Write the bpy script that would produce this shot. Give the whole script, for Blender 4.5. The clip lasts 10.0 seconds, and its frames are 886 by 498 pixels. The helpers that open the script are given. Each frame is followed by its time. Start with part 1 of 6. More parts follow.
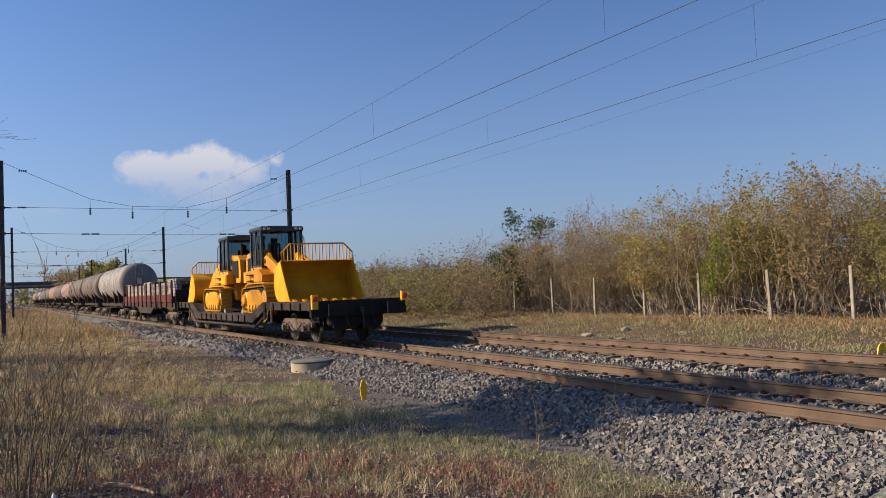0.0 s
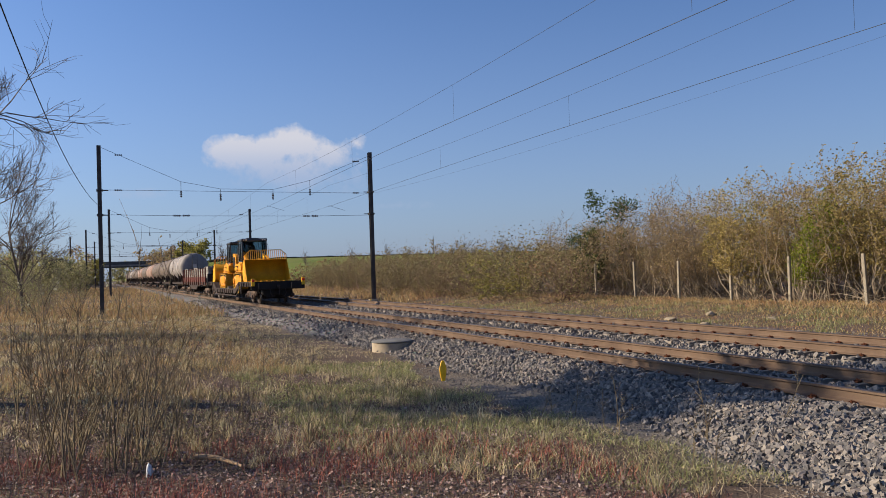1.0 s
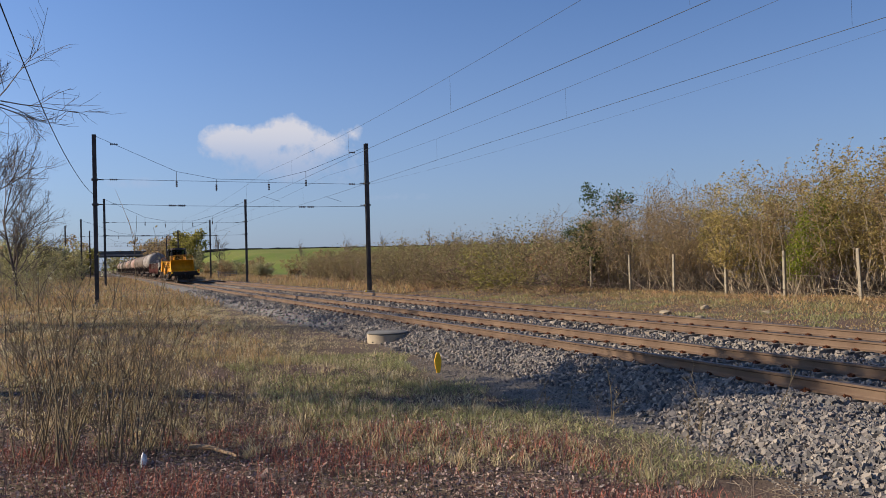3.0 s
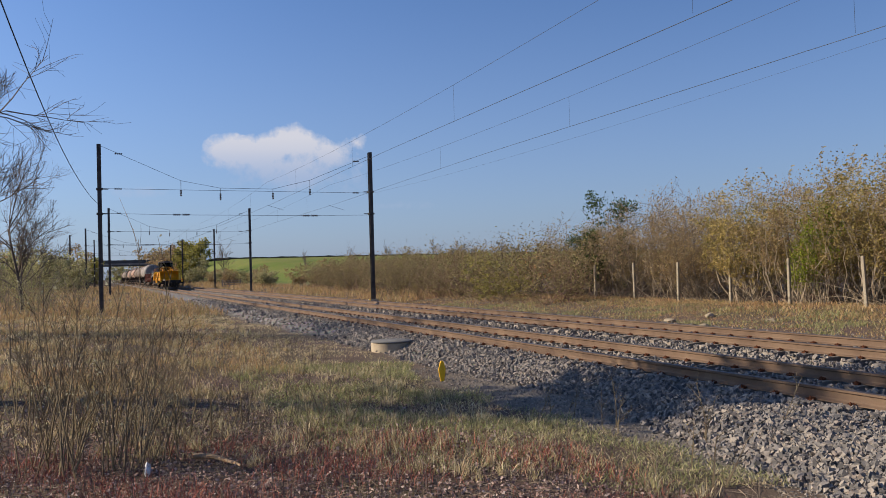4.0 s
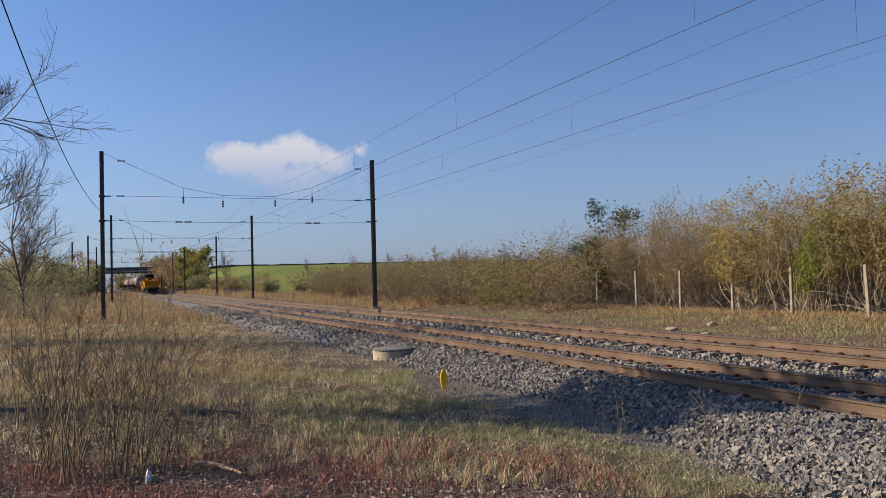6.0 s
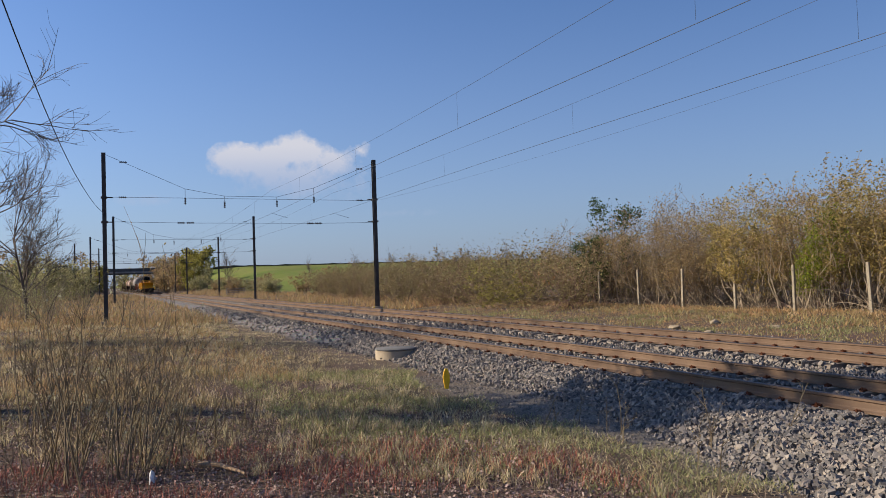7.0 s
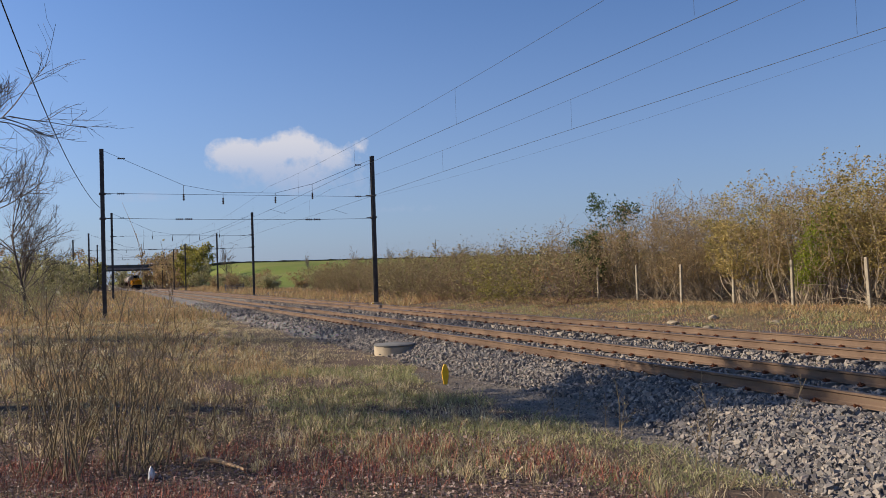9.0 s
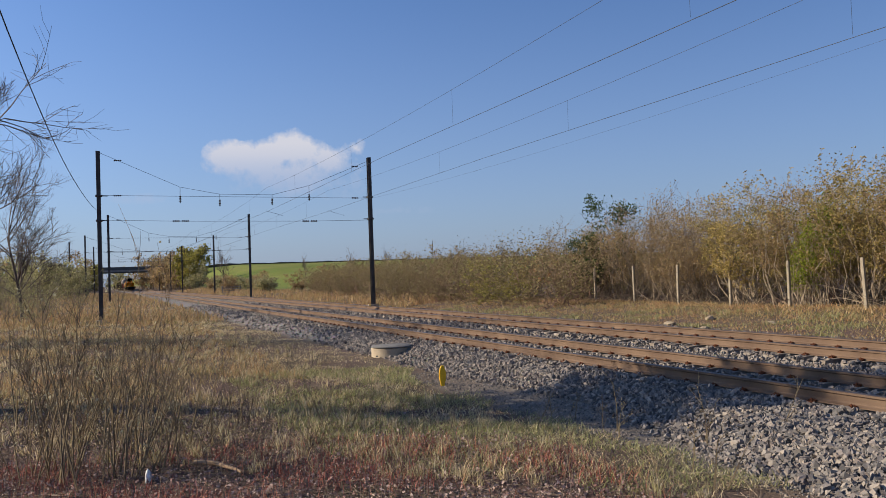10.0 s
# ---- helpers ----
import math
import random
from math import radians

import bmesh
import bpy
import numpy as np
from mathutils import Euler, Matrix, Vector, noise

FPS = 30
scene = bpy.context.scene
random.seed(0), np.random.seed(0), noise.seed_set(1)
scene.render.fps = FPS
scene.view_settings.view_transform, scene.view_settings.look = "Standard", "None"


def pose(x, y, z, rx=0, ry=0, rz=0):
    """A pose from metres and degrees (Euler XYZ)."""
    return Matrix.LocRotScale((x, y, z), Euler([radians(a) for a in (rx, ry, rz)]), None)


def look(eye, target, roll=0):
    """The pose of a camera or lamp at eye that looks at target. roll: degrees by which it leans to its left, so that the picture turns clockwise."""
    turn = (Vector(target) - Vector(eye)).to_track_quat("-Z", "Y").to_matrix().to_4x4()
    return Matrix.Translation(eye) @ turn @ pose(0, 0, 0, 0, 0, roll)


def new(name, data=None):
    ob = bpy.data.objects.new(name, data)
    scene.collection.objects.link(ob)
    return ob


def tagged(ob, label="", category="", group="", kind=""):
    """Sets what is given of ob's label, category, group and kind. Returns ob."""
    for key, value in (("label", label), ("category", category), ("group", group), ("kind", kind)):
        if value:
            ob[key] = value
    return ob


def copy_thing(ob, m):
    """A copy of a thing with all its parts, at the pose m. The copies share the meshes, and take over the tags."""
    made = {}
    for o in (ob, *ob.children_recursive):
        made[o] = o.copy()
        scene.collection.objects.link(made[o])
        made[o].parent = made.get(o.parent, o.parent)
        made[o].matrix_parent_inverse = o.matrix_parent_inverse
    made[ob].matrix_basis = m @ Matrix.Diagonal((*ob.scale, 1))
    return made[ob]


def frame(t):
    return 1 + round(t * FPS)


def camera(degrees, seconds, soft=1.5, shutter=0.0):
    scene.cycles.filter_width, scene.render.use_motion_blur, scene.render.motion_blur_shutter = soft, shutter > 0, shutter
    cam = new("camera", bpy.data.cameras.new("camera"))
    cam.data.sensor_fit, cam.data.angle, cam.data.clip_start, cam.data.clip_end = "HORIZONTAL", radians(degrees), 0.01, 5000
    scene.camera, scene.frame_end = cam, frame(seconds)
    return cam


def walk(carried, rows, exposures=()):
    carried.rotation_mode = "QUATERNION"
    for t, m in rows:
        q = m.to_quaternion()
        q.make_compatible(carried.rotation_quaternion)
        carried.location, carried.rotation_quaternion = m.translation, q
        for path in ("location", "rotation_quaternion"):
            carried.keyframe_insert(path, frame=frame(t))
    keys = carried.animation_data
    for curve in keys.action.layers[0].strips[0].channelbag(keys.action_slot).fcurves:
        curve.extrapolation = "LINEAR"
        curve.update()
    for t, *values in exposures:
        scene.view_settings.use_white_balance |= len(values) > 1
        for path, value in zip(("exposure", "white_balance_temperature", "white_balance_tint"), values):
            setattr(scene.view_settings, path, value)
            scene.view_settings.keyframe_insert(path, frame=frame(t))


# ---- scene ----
cam = camera(57.0, 10.0, 0.55)
EYE_Z = 1.61
PATH = [(0.0, -28.40, 2.51, 2.36), (0.1, -27.73, 2.44, 2.34), (0.2, -27.09, 2.33, 2.32), (0.3, -26.50, 2.22, 2.30), (0.4, -25.83, 2.11, 2.28), (0.5, -24.88, 2.00, 2.25),
        (0.6, -24.48, 1.86, 2.20), (0.7, -24.36, 1.73, 2.14), (0.8, -23.93, 1.64, 2.08), (0.9, -23.20, 1.52, 2.01), (1.0, -22.81, 1.45, 1.95), (1.1, -22.70, 1.38, 1.90), (1.3, -22.80, 1.22, 1.79),
        (1.5, -23.02, 1.08, 1.68), (2.0, -23.35, 0.90, 1.59),
        (2.5, -23.27, 0.77, 1.53), (4.0, -22.84, 1.47, 1.67), (4.5, -22.83, 1.81, 1.61), (5.0, -22.80, 1.93, 1.44), (5.5, -22.77, 2.00, 1.44),
        (7.0, -22.56, 1.99, 1.84), (7.5, -22.57, 1.84, 1.85), (8.0, -22.61, 1.76, 1.93), (8.5, -22.60, 1.71, 1.98), (9.0, -22.65, 1.70, 1.93),
        (9.5, -22.73, 1.73, 2.00), (10.0, -22.86, 1.79, 2.06)]
walk(cam, [(t, pose(0, 0, EYE_Z, 90 + p, r, y)) for t, y, p, r in PATH])

# ---- light ----
SUN_AZ, SUN_EL = -64.0, 27.0          # degrees, from +Y towards +X, and above the horizon
sun = new("sun", bpy.data.lights.new("sun", "SUN"))
sun.data.energy, sun.data.angle, sun.data.color = 5.0, radians(0.6), (1.0, 0.85, 0.64)
sd = Vector((math.sin(radians(SUN_AZ)) * math.cos(radians(SUN_EL)), math.cos(radians(SUN_AZ)) * math.cos(radians(SUN_EL)), math.sin(radians(SUN_EL))))
sun.matrix_world = look(sd * 60, (0, 0, 0))
scene.view_settings.exposure = 0.65


class Nodes:
    """Short hand for a node tree."""
    def __init__(self, tree):
        self.t = tree
        tree.nodes.clear()

    def add(self, kind, ins=None, **props):
        n = self.t.nodes.new(kind)
        for k, v in props.items():
            setattr(n, k, v)
        for k, v in (ins or {}).items():
            if isinstance(v, bpy.types.NodeSocket):
                self.t.links.new(v, n.inputs[k])
            else:
                n.inputs[k].default_value = v
        return n

    def math(self, op, a, b=0.0, c=0.0, clamp=False):
        return self.add("ShaderNodeMath", {0: a, 1: b, 2: c}, operation=op, use_clamp=clamp).outputs[0]

    def mix(self, fac, a, b, blend="MIX"):
        n = self.add("ShaderNodeMix", data_type="RGBA", blend_type=blend)
        for i, v in ((0, fac), (6, a), (7, b)):
            if isinstance(v, bpy.types.NodeSocket):
                self.t.links.new(v, n.inputs[i])
            else:
                n.inputs[i].default_value = v if i == 0 else (*v, 1)
        return n.outputs[2]

    def noise(self, vec, scale, detail=4.0, rough=0.6):
        return self.add("ShaderNodeTexNoise", {"Vector": vec, "Scale": scale, "Detail": detail, "Roughness": rough}).outputs[0]

    def span(self, v, a, b, lo=0.0, hi=1.0):
        return self.add("ShaderNodeMapRange", {0: v, 1: a, 2: b, 3: lo, 4: hi}).outputs[0]

    def link(self, a, b):
        self.t.links.new(a, b)


def make_world():
    w = bpy.data.worlds.new("sky")
    scene.world = w
    w.use_nodes = True
    N = Nodes(w.node_tree)
    sky = N.add("ShaderNodeTexSky", sky_type="NISHITA", sun_disc=False, sun_elevation=radians(SUN_EL), sun_rotation=radians(SUN_AZ), air_density=1.0, dust_density=1.2, ozone_density=2.2, altitude=100.0)
    co = N.add("ShaderNodeTexCoord").outputs["Generated"]
    sep = N.add("ShaderNodeSeparateXYZ", {0: co})
    az = N.math("MULTIPLY", N.math("ARCTAN2", sep.outputs[0], sep.outputs[1]), 57.2958)
    el = N.math("MULTIPLY", N.math("ARCSINE", sep.outputs[2]), 57.2958)
    total = None
    # fair-weather clouds: azimuth, elevation, half width, half height, density
    for a, e, ra, rb, k in CLOUDS:
        da = N.math("DIVIDE", N.math("SUBTRACT", az, a), ra)
        de = N.math("DIVIDE", N.math("SUBTRACT", el, e), rb)
        d = N.math("SQRT", N.math("ADD", N.math("MULTIPLY", da, da), N.math("MULTIPLY", de, de)))
        v = N.math("MULTIPLY", N.math("SUBTRACT", 1.0, d, clamp=True), k)
        total = v if total is None else N.math("ADD", total, v)
    n1 = N.noise(co, 30.0, 7.0, 0.66)
    n2 = N.noise(co, 90.0, 4.0, 0.6)
    puff = N.math("ADD", total, N.math("ADD", N.math("MULTIPLY", N.math("SUBTRACT", n1, 0.5), 1.7), N.math("MULTIPLY", N.math("SUBTRACT", n2, 0.5), 0.6)))
    puff = N.math("MULTIPLY", puff, N.span(total, 0.0, 0.12))
    dens = N.math("MULTIPLY", N.math("MULTIPLY", N.span(puff, 0.14, 0.70), N.span(el, 5.2, 8.6, 0.35, 1.0)), 0.9)
    lit = N.mix(N.span(el, 6.6, 9.4), (0.28, 0.32, 0.43), (0.44, 0.435, 0.47))
    haze = N.span(el, 0.0, 26.0, 1.0, 0.0)
    haze = N.math("MULTIPLY", N.math("POWER", haze, 1.8), 0.56)
    SKY_GAIN = 0.085
    gain = N.mix(1.0, sky.outputs[0], (SKY_GAIN * 0.66, SKY_GAIN * 0.885, SKY_GAIN * 1.25), "MULTIPLY")
    base = N.mix(haze, gain, (0.300, 0.350, 0.500))
    # the air is brighter on the sun's side of the sky
    ahead = N.add("ShaderNodeVectorMath", {0: co, 1: tuple(sd)}, operation="DOT_PRODUCT").outputs["Value"]
    side = N.span(ahead, -1.0, 1.0, 0.64, 0.94)
    base = N.mix(1.0, base, N.add("ShaderNodeCombineColor", {0: side, 1: side, 2: side}).outputs[0], "MULTIPLY")
    col = N.mix(dens, base, lit)
    bg = N.add("ShaderNodeBackground", {0: col, 1: 1.0})
    N.link(bg.outputs[0], N.add("ShaderNodeOutputWorld").inputs[0])


CLOUDS = [(8.2, 8.5, 1.9, 1.4, 0.85), (10.0, 8.5, 1.5, 1.3, 0.8), (11.4, 9.1, 1.3, 1.4, 1.0), (12.8, 9.35, 1.2, 1.4, 1.0), (14.0, 9.0, 1.2, 1.2, 0.9), (15.4, 8.3, 1.3, 1.1, 0.75), (17.0, 9.0, 1.2, 0.9, 0.75), (11.8, 7.6, 6.2, 1.9, 0.7), (13.5, 6.5, 6.0, 1.5, 0.42), (2.6, 5.7, 2.6, 0.5, 0.45), (19.5, 4.6, 4.0, 0.5, 0.35)]
make_world()

# ---- materials ----
def mat(name, c1, c2=None, scale=6.0, rough=0.7, metal=0.0, c3=None, spots=0.6, fine=60.0, bump=0.15, dist=0.01, vary=0.0, island=0.0, stretch=None, rvar=0.12, ramp=None, thin=0.0):
    """A surface with broad variation (c1 to c2), finer wear (c3) and relief; vary: object to object, island: piece to piece."""
    m = bpy.data.materials.new(name)
    m.use_nodes = True
    N = Nodes(m.node_tree)
    co = N.add("ShaderNodeTexCoord").outputs["Object"]
    if stretch:
        co = N.add("ShaderNodeMapping", {"Vector": co, "Scale": stretch}).outputs[0]
    c2 = c2 or tuple(v * 0.7 for v in c1)
    big = N.noise(co, scale, 5.0)
    small = N.noise(co, fine, 5.0, 0.7)
    col = N.mix(N.span(big, 0.36, 0.64), c1, c2)
    if c3:
        col = N.mix(N.math("MULTIPLY", N.span(small, spots, spots + 0.12), 0.85), col, c3)
    if ramp:
        rnd = N.add("ShaderNodeNewGeometry").outputs["Random Per Island"]
        r = N.add("ShaderNodeValToRGB", {0: rnd})
        el = r.color_ramp.elements
        for i, c in enumerate(ramp):
            e = el[i] if i < 2 else el.new(1.0)
            e.color = (*c, 1)
        for i, e in enumerate(el):
            e.position = i / (len(ramp) - 1)
        col = N.mix(0.62, col, r.outputs[0])
    value = N.span(small, 0.3, 0.7, 0.86, 1.12)
    if vary:
        value = N.math("MULTIPLY", value, N.span(N.add("ShaderNodeObjectInfo").outputs["Random"], 0, 1, 1 - vary, 1 + vary))
    if island:
        value = N.math("MULTIPLY", value, N.span(N.add("ShaderNodeNewGeometry").outputs["Random Per Island"], 0, 1, 1 - island, 1 + island))
    col = N.mix(1.0, col, N.add("ShaderNodeCombineColor", {0: value, 1: value, 2: value}).outputs[0], "MULTIPLY")
    p = N.add("ShaderNodeBsdfPrincipled", {"Base Color": col, "Roughness": N.span(small, 0.3, 0.7, max(0.03, rough - rvar), min(1, rough + rvar)), "Metallic": metal, "Specular IOR Level": 0.5 if rough < 0.5 else 0.12})
    if bump:
        N.link(N.add("ShaderNodeBump", {"Strength": bump, "Distance": dist, "Height": small}).outputs[0], p.inputs["Normal"])
    out = p.outputs[0]
    if thin:
        tr = N.add("ShaderNodeBsdfTranslucent", {"Color": col})
        out = N.add("ShaderNodeMixShader", {0: thin, 1: out, 2: tr.outputs[0]}).outputs[0]
    N.link(out, N.add("ShaderNodeOutputMaterial").inputs[0])
    return m


def glass_mat():
    m = bpy.data.materials.new("tinted_glass")
    m.use_nodes = True
    N = Nodes(m.node_tree)
    p = N.add("ShaderNodeBsdfPrincipled", {"Base Color": (0.30, 0.40, 0.44, 1), "Roughness": 0.03, "Transmission Weight": 1.0, "IOR": 1.1})
    N.link(p.outputs[0], N.add("ShaderNodeOutputMaterial").inputs[0])
    return m


M = {
    "rail_side": mat("rusty_rail", (0.150, 0.101, 0.070), (0.098, 0.064, 0.046), 1.2, 0.8, 0.0, (0.143, 0.098, 0.063), 0.62, 80, 0.25, 0.004),
    "rail_head": mat("worn_rail_head", (0.12, 0.095, 0.085), (0.08, 0.06, 0.05), 5.0, 0.42, 0.6, None, 0.6, 90, 0.05),
    "clip": mat("rusty_clip", (0.10, 0.035, 0.016), (0.06, 0.022, 0.012), 20, 0.85, 0.0, None),
    "sleeper": mat("weathered_concrete", (0.25, 0.22, 0.19), (0.17, 0.14, 0.115), 4.0, 0.9, 0.0, (0.15, 0.11, 0.08), 0.6, 70, 0.4, 0.006, vary=0.15),
    "stone": mat("grey_ballast", (0.215, 0.200, 0.190), (0.162, 0.143, 0.136), 2.0, 0.92, 0.0, None, 0.6, 120, 0.4, 0.004, island=0.3, ramp=[(0.056, 0.056, 0.063), (0.134, 0.129, 0.127), (0.208, 0.189, 0.168), (0.326, 0.275, 0.223), (0.096, 0.090, 0.092), (0.179, 0.137, 0.108)]),
    "mast": mat("dark_weathered_steel", (0.090, 0.082, 0.078), (0.056, 0.051, 0.050), 2.0, 0.7, 0.2, (0.096, 0.064, 0.048), 0.62, 40, 0.1),
    "wire": mat("dark_copper_wire", (0.045, 0.05, 0.06), (0.035, 0.04, 0.045), 2.0, 0.6, 0.3),
    "insulator": mat("dark_glazed_insulator", (0.05, 0.035, 0.035), (0.03, 0.025, 0.03), 8.0, 0.25),
    "yellow": mat("machine_yellow_paint", (0.706, 0.295, 0.006), (0.638, 0.254, 0.006), 2.0, 0.36, 0.0, (0.378, 0.197, 0.024), 0.7, 30, 0.03, 0.003),
    "bucket": mat("worn_bucket_paint", (0.780, 0.364, 0.016), (0.598, 0.273, 0.018), 1.6, 0.5, 0.0, (0.416, 0.234, 0.052), 0.66, 22, 0.08, 0.004),
    "black": mat("dull_black_paint", (0.015, 0.015, 0.017), (0.025, 0.022, 0.021), 3.0, 0.6, 0.0, (0.063, 0.049, 0.038), 0.68, 40),
    "cabblack": mat("black_cab_paint", (0.02, 0.022, 0.026), (0.03, 0.03, 0.034), 3.0, 0.35),
    "wagon": mat("dirty_brown_wagon_frame", (0.060, 0.042, 0.036), (0.030, 0.023, 0.020), 2.0, 0.8, 0.0, (0.204, 0.153, 0.121), 0.62, 24, 0.2, 0.006),
    "bogie": mat("dusty_bogie_steel", (0.17, 0.12, 0.09), (0.10, 0.07, 0.055), 3.0, 0.85, 0.0, (0.24, 0.18, 0.14), 0.6, 30, 0.2, 0.005),
    "red": mat("faded_red_oxide_paint", (0.124, 0.034, 0.025), (0.081, 0.025, 0.020), 1.5, 0.75, 0.0, (0.136, 0.099, 0.081), 0.64, 20, 0.12, 0.005),
    "wheel": mat("oily_wheel_steel", (0.07, 0.055, 0.048), (0.045, 0.036, 0.032), 5.0, 0.55, 0.5),
    "tread": mat("bright_wheel_tread", (0.42, 0.41, 0.4), (0.3, 0.29, 0.28), 5.0, 0.25, 1.0),
    "trackpad": mat("worn_crawler_shoe", (0.527, 0.289, 0.030), (0.357, 0.204, 0.043), 4.0, 0.6, 0.0, (0.153, 0.102, 0.060), 0.58, 30, 0.15, 0.005),
    "lamp_red": mat("red_reflector", (0.75, 0.045, 0.02), (0.6, 0.03, 0.015), 6.0, 0.25),
    "plastic_yellow": mat("yellow_plastic", (0.85, 0.50, 0.01), (0.75, 0.42, 0.01), 8.0, 0.4),
    "timber": mat("grey_weathered_timber", (0.27, 0.25, 0.225), (0.17, 0.15, 0.13), 2.0, 0.9, 0.0, (0.1, 0.085, 0.07), 0.6, 12, 0.4, 0.01, vary=0.25, stretch=(6, 0.5, 6)),
    "tank_grey": mat("dusty_grey_tank", (0.270, 0.245, 0.228), (0.200, 0.178, 0.165), 0.8, 0.6, 0.0, (0.118, 0.098, 0.085), 0.62, 8, 0.04, 0.01),
    "tank_pink": mat("faded_pinkish_tank", (0.333, 0.211, 0.160), (0.256, 0.160, 0.121), 0.8, 0.6, 0.0, (0.141, 0.102, 0.083), 0.62, 8, 0.04, 0.01),
    "tank_buff": mat("dirty_buff_tank", (0.165, 0.125, 0.100), (0.110, 0.086, 0.070), 0.8, 0.65, 0.0, (0.094, 0.071, 0.059), 0.6, 8, 0.04, 0.01),
    "band": mat("dark_tank_band", (0.1, 0.09, 0.085), (0.06, 0.055, 0.05), 3.0, 0.7),
    "band_pale": mat("pale_tank_band", (0.62, 0.52, 0.45), (0.5, 0.4, 0.34), 3.0, 0.7),
    "concrete": mat("pale_cast_concrete", (0.377, 0.312, 0.230), (0.295, 0.238, 0.172), 3.0, 0.9, 0.0, (0.180, 0.139, 0.098), 0.62, 40, 0.3, 0.006),
    "lid": mat("dark_concrete_lid", (0.17, 0.165, 0.16), (0.12, 0.118, 0.115), 4.0, 0.85, 0.0, (0.15, 0.145, 0.13), 0.64, 50, 0.25, 0.005),
    "post": mat("lichen_concrete_post", (0.344, 0.295, 0.221), (0.246, 0.209, 0.156), 4.0, 0.92, 0.0, (0.164, 0.139, 0.098), 0.6, 40, 0.3, 0.006, vary=0.15),
    "bridge": mat("stained_bridge_concrete", (0.3, 0.29, 0.28), (0.2, 0.19, 0.19), 0.5, 0.9, 0.0, None, 0.6, 6),
    "bridge_dark": mat("dark_bridge_girder", (0.10, 0.105, 0.11), (0.07, 0.073, 0.078), 0.5, 0.7),
    "glass": glass_mat(),
}


# ---- mesh building ----
class Geo:
    """Vertices and faces of one part, with a material slot for each face."""
    def __init__(self):
        self.v, self.f, self.s = [], [], []

    def put(self, verts, faces, slot=0, m=None):
        b = len(self.v)
        self.v += [tuple(m @ Vector(p)) for p in verts] if m else [tuple(p) for p in verts]
        self.f += [tuple(i + b for i in q) for q in faces]
        self.s += [slot] * len(faces)
        return self

    def box(self, c, s, bev=0.0, m=None, slot=0):
        x, y, z = (v / 2 for v in s)
        T = Matrix.Translation(c) @ (m or Matrix())
        bev = min(bev, 0.45 * min(s))
        if bev <= 0:
            vs = [(i * x, j * y, k * z) for i in (-1, 1) for j in (-1, 1) for k in (-1, 1)]
            return self.put(vs, [(0, 1, 3, 2), (4, 6, 7, 5), (0, 4, 5, 1), (2, 3, 7, 6), (0, 2, 6, 4), (1, 5, 7, 3)], slot, T)
        vs, at = [], {}
        for i in (-1, 1):
            for j in (-1, 1):
                for k in (-1, 1):
                    at[i, j, k] = len(vs)
                    vs += [(i * x, j * (y - bev), k * (z - bev)), (i * (x - bev), j * y, k * (z - bev)), (i * (x - bev), j * (y - bev), k * z)]
        fs = []
        for a in range(3):
            b, c2 = (a + 1) % 3, (a + 2) % 3
            for sgn in (-1, 1):
                q = []
                for u, w in ((-1, -1), (1, -1), (1, 1), (-1, 1)):
                    key = [0, 0, 0]
                    key[a], key[b], key[c2] = sgn, u, w
                    q.append(at[tuple(key)] + a)
                fs.append(q if sgn > 0 else q[::-1])
            for u in (-1, 1):
                for w in (-1, 1):
                    k0, k1 = [0, 0, 0], [0, 0, 0]
                    k0[a], k1[a] = -1, 1
                    k0[b] = k1[b] = u
                    k0[c2] = k1[c2] = w
                    q = [at[tuple(k0)] + b, at[tuple(k1)] + b, at[tuple(k1)] + c2, at[tuple(k0)] + c2]
                    fs.append(q if u * w > 0 else q[::-1])
        for (i, j, k), n in at.items():
            q = [n, n + 1, n + 2]
            fs.append(q if i * j * k > 0 else q[::-1])
        return self.put(vs, fs, slot, T)

    def prism(self, outline, a, b, axis="x", slot=0):
        """A closed outline, drawn out along an axis from a to b."""
        def p3(p, h):
            return {"x": (h, p[0], p[1]), "y": (p[0], h, p[1]), "z": (p[0], p[1], h)}[axis]
        n = len(outline)
        vs = [p3(p, a) for p in outline] + [p3(p, b) for p in outline]
        fs = [(i, (i + 1) % n, n + (i + 1) % n, n + i) for i in range(n)] + [tuple(range(n))[::-1], tuple(range(n, 2 * n))]
        return self.put(vs, fs, slot)

    def lathe(self, rings, c, axis="z", n=16, slot=0):
        """Rings (radius, along the axis), closed by caps where the radius is not nought."""
        vs, fs = [], []
        for r, h in rings:
            for i in range(n):
                a = 2 * math.pi * i / n
                u, w = r * math.cos(a), r * math.sin(a)
                vs.append({"x": (h, u, w), "y": (u, h, w), "z": (u, w, h)}[axis])
        for k in range(len(rings) - 1):
            fs += [(k * n + i, k * n + (i + 1) % n, (k + 1) * n + (i + 1) % n, (k + 1) * n + i) for i in range(n)]
        fs += [tuple(range(n))[::-1], tuple(range((len(rings) - 1) * n, len(rings) * n))]
        return self.put(vs, fs, slot, Matrix.Translation(c))

    def rod(self, p, q, r, n=6, slot=0, r2=None):
        p, q = Vector(p), Vector(q)
        m = Matrix.Translation(p) @ (q - p).to_track_quat("Z", "Y").to_matrix().to_4x4()
        g = Geo().lathe([(r, 0), (r2 or r, (q - p).length)], (0, 0, 0), "z", n)
        return self.put(g.v, g.f, slot, m)

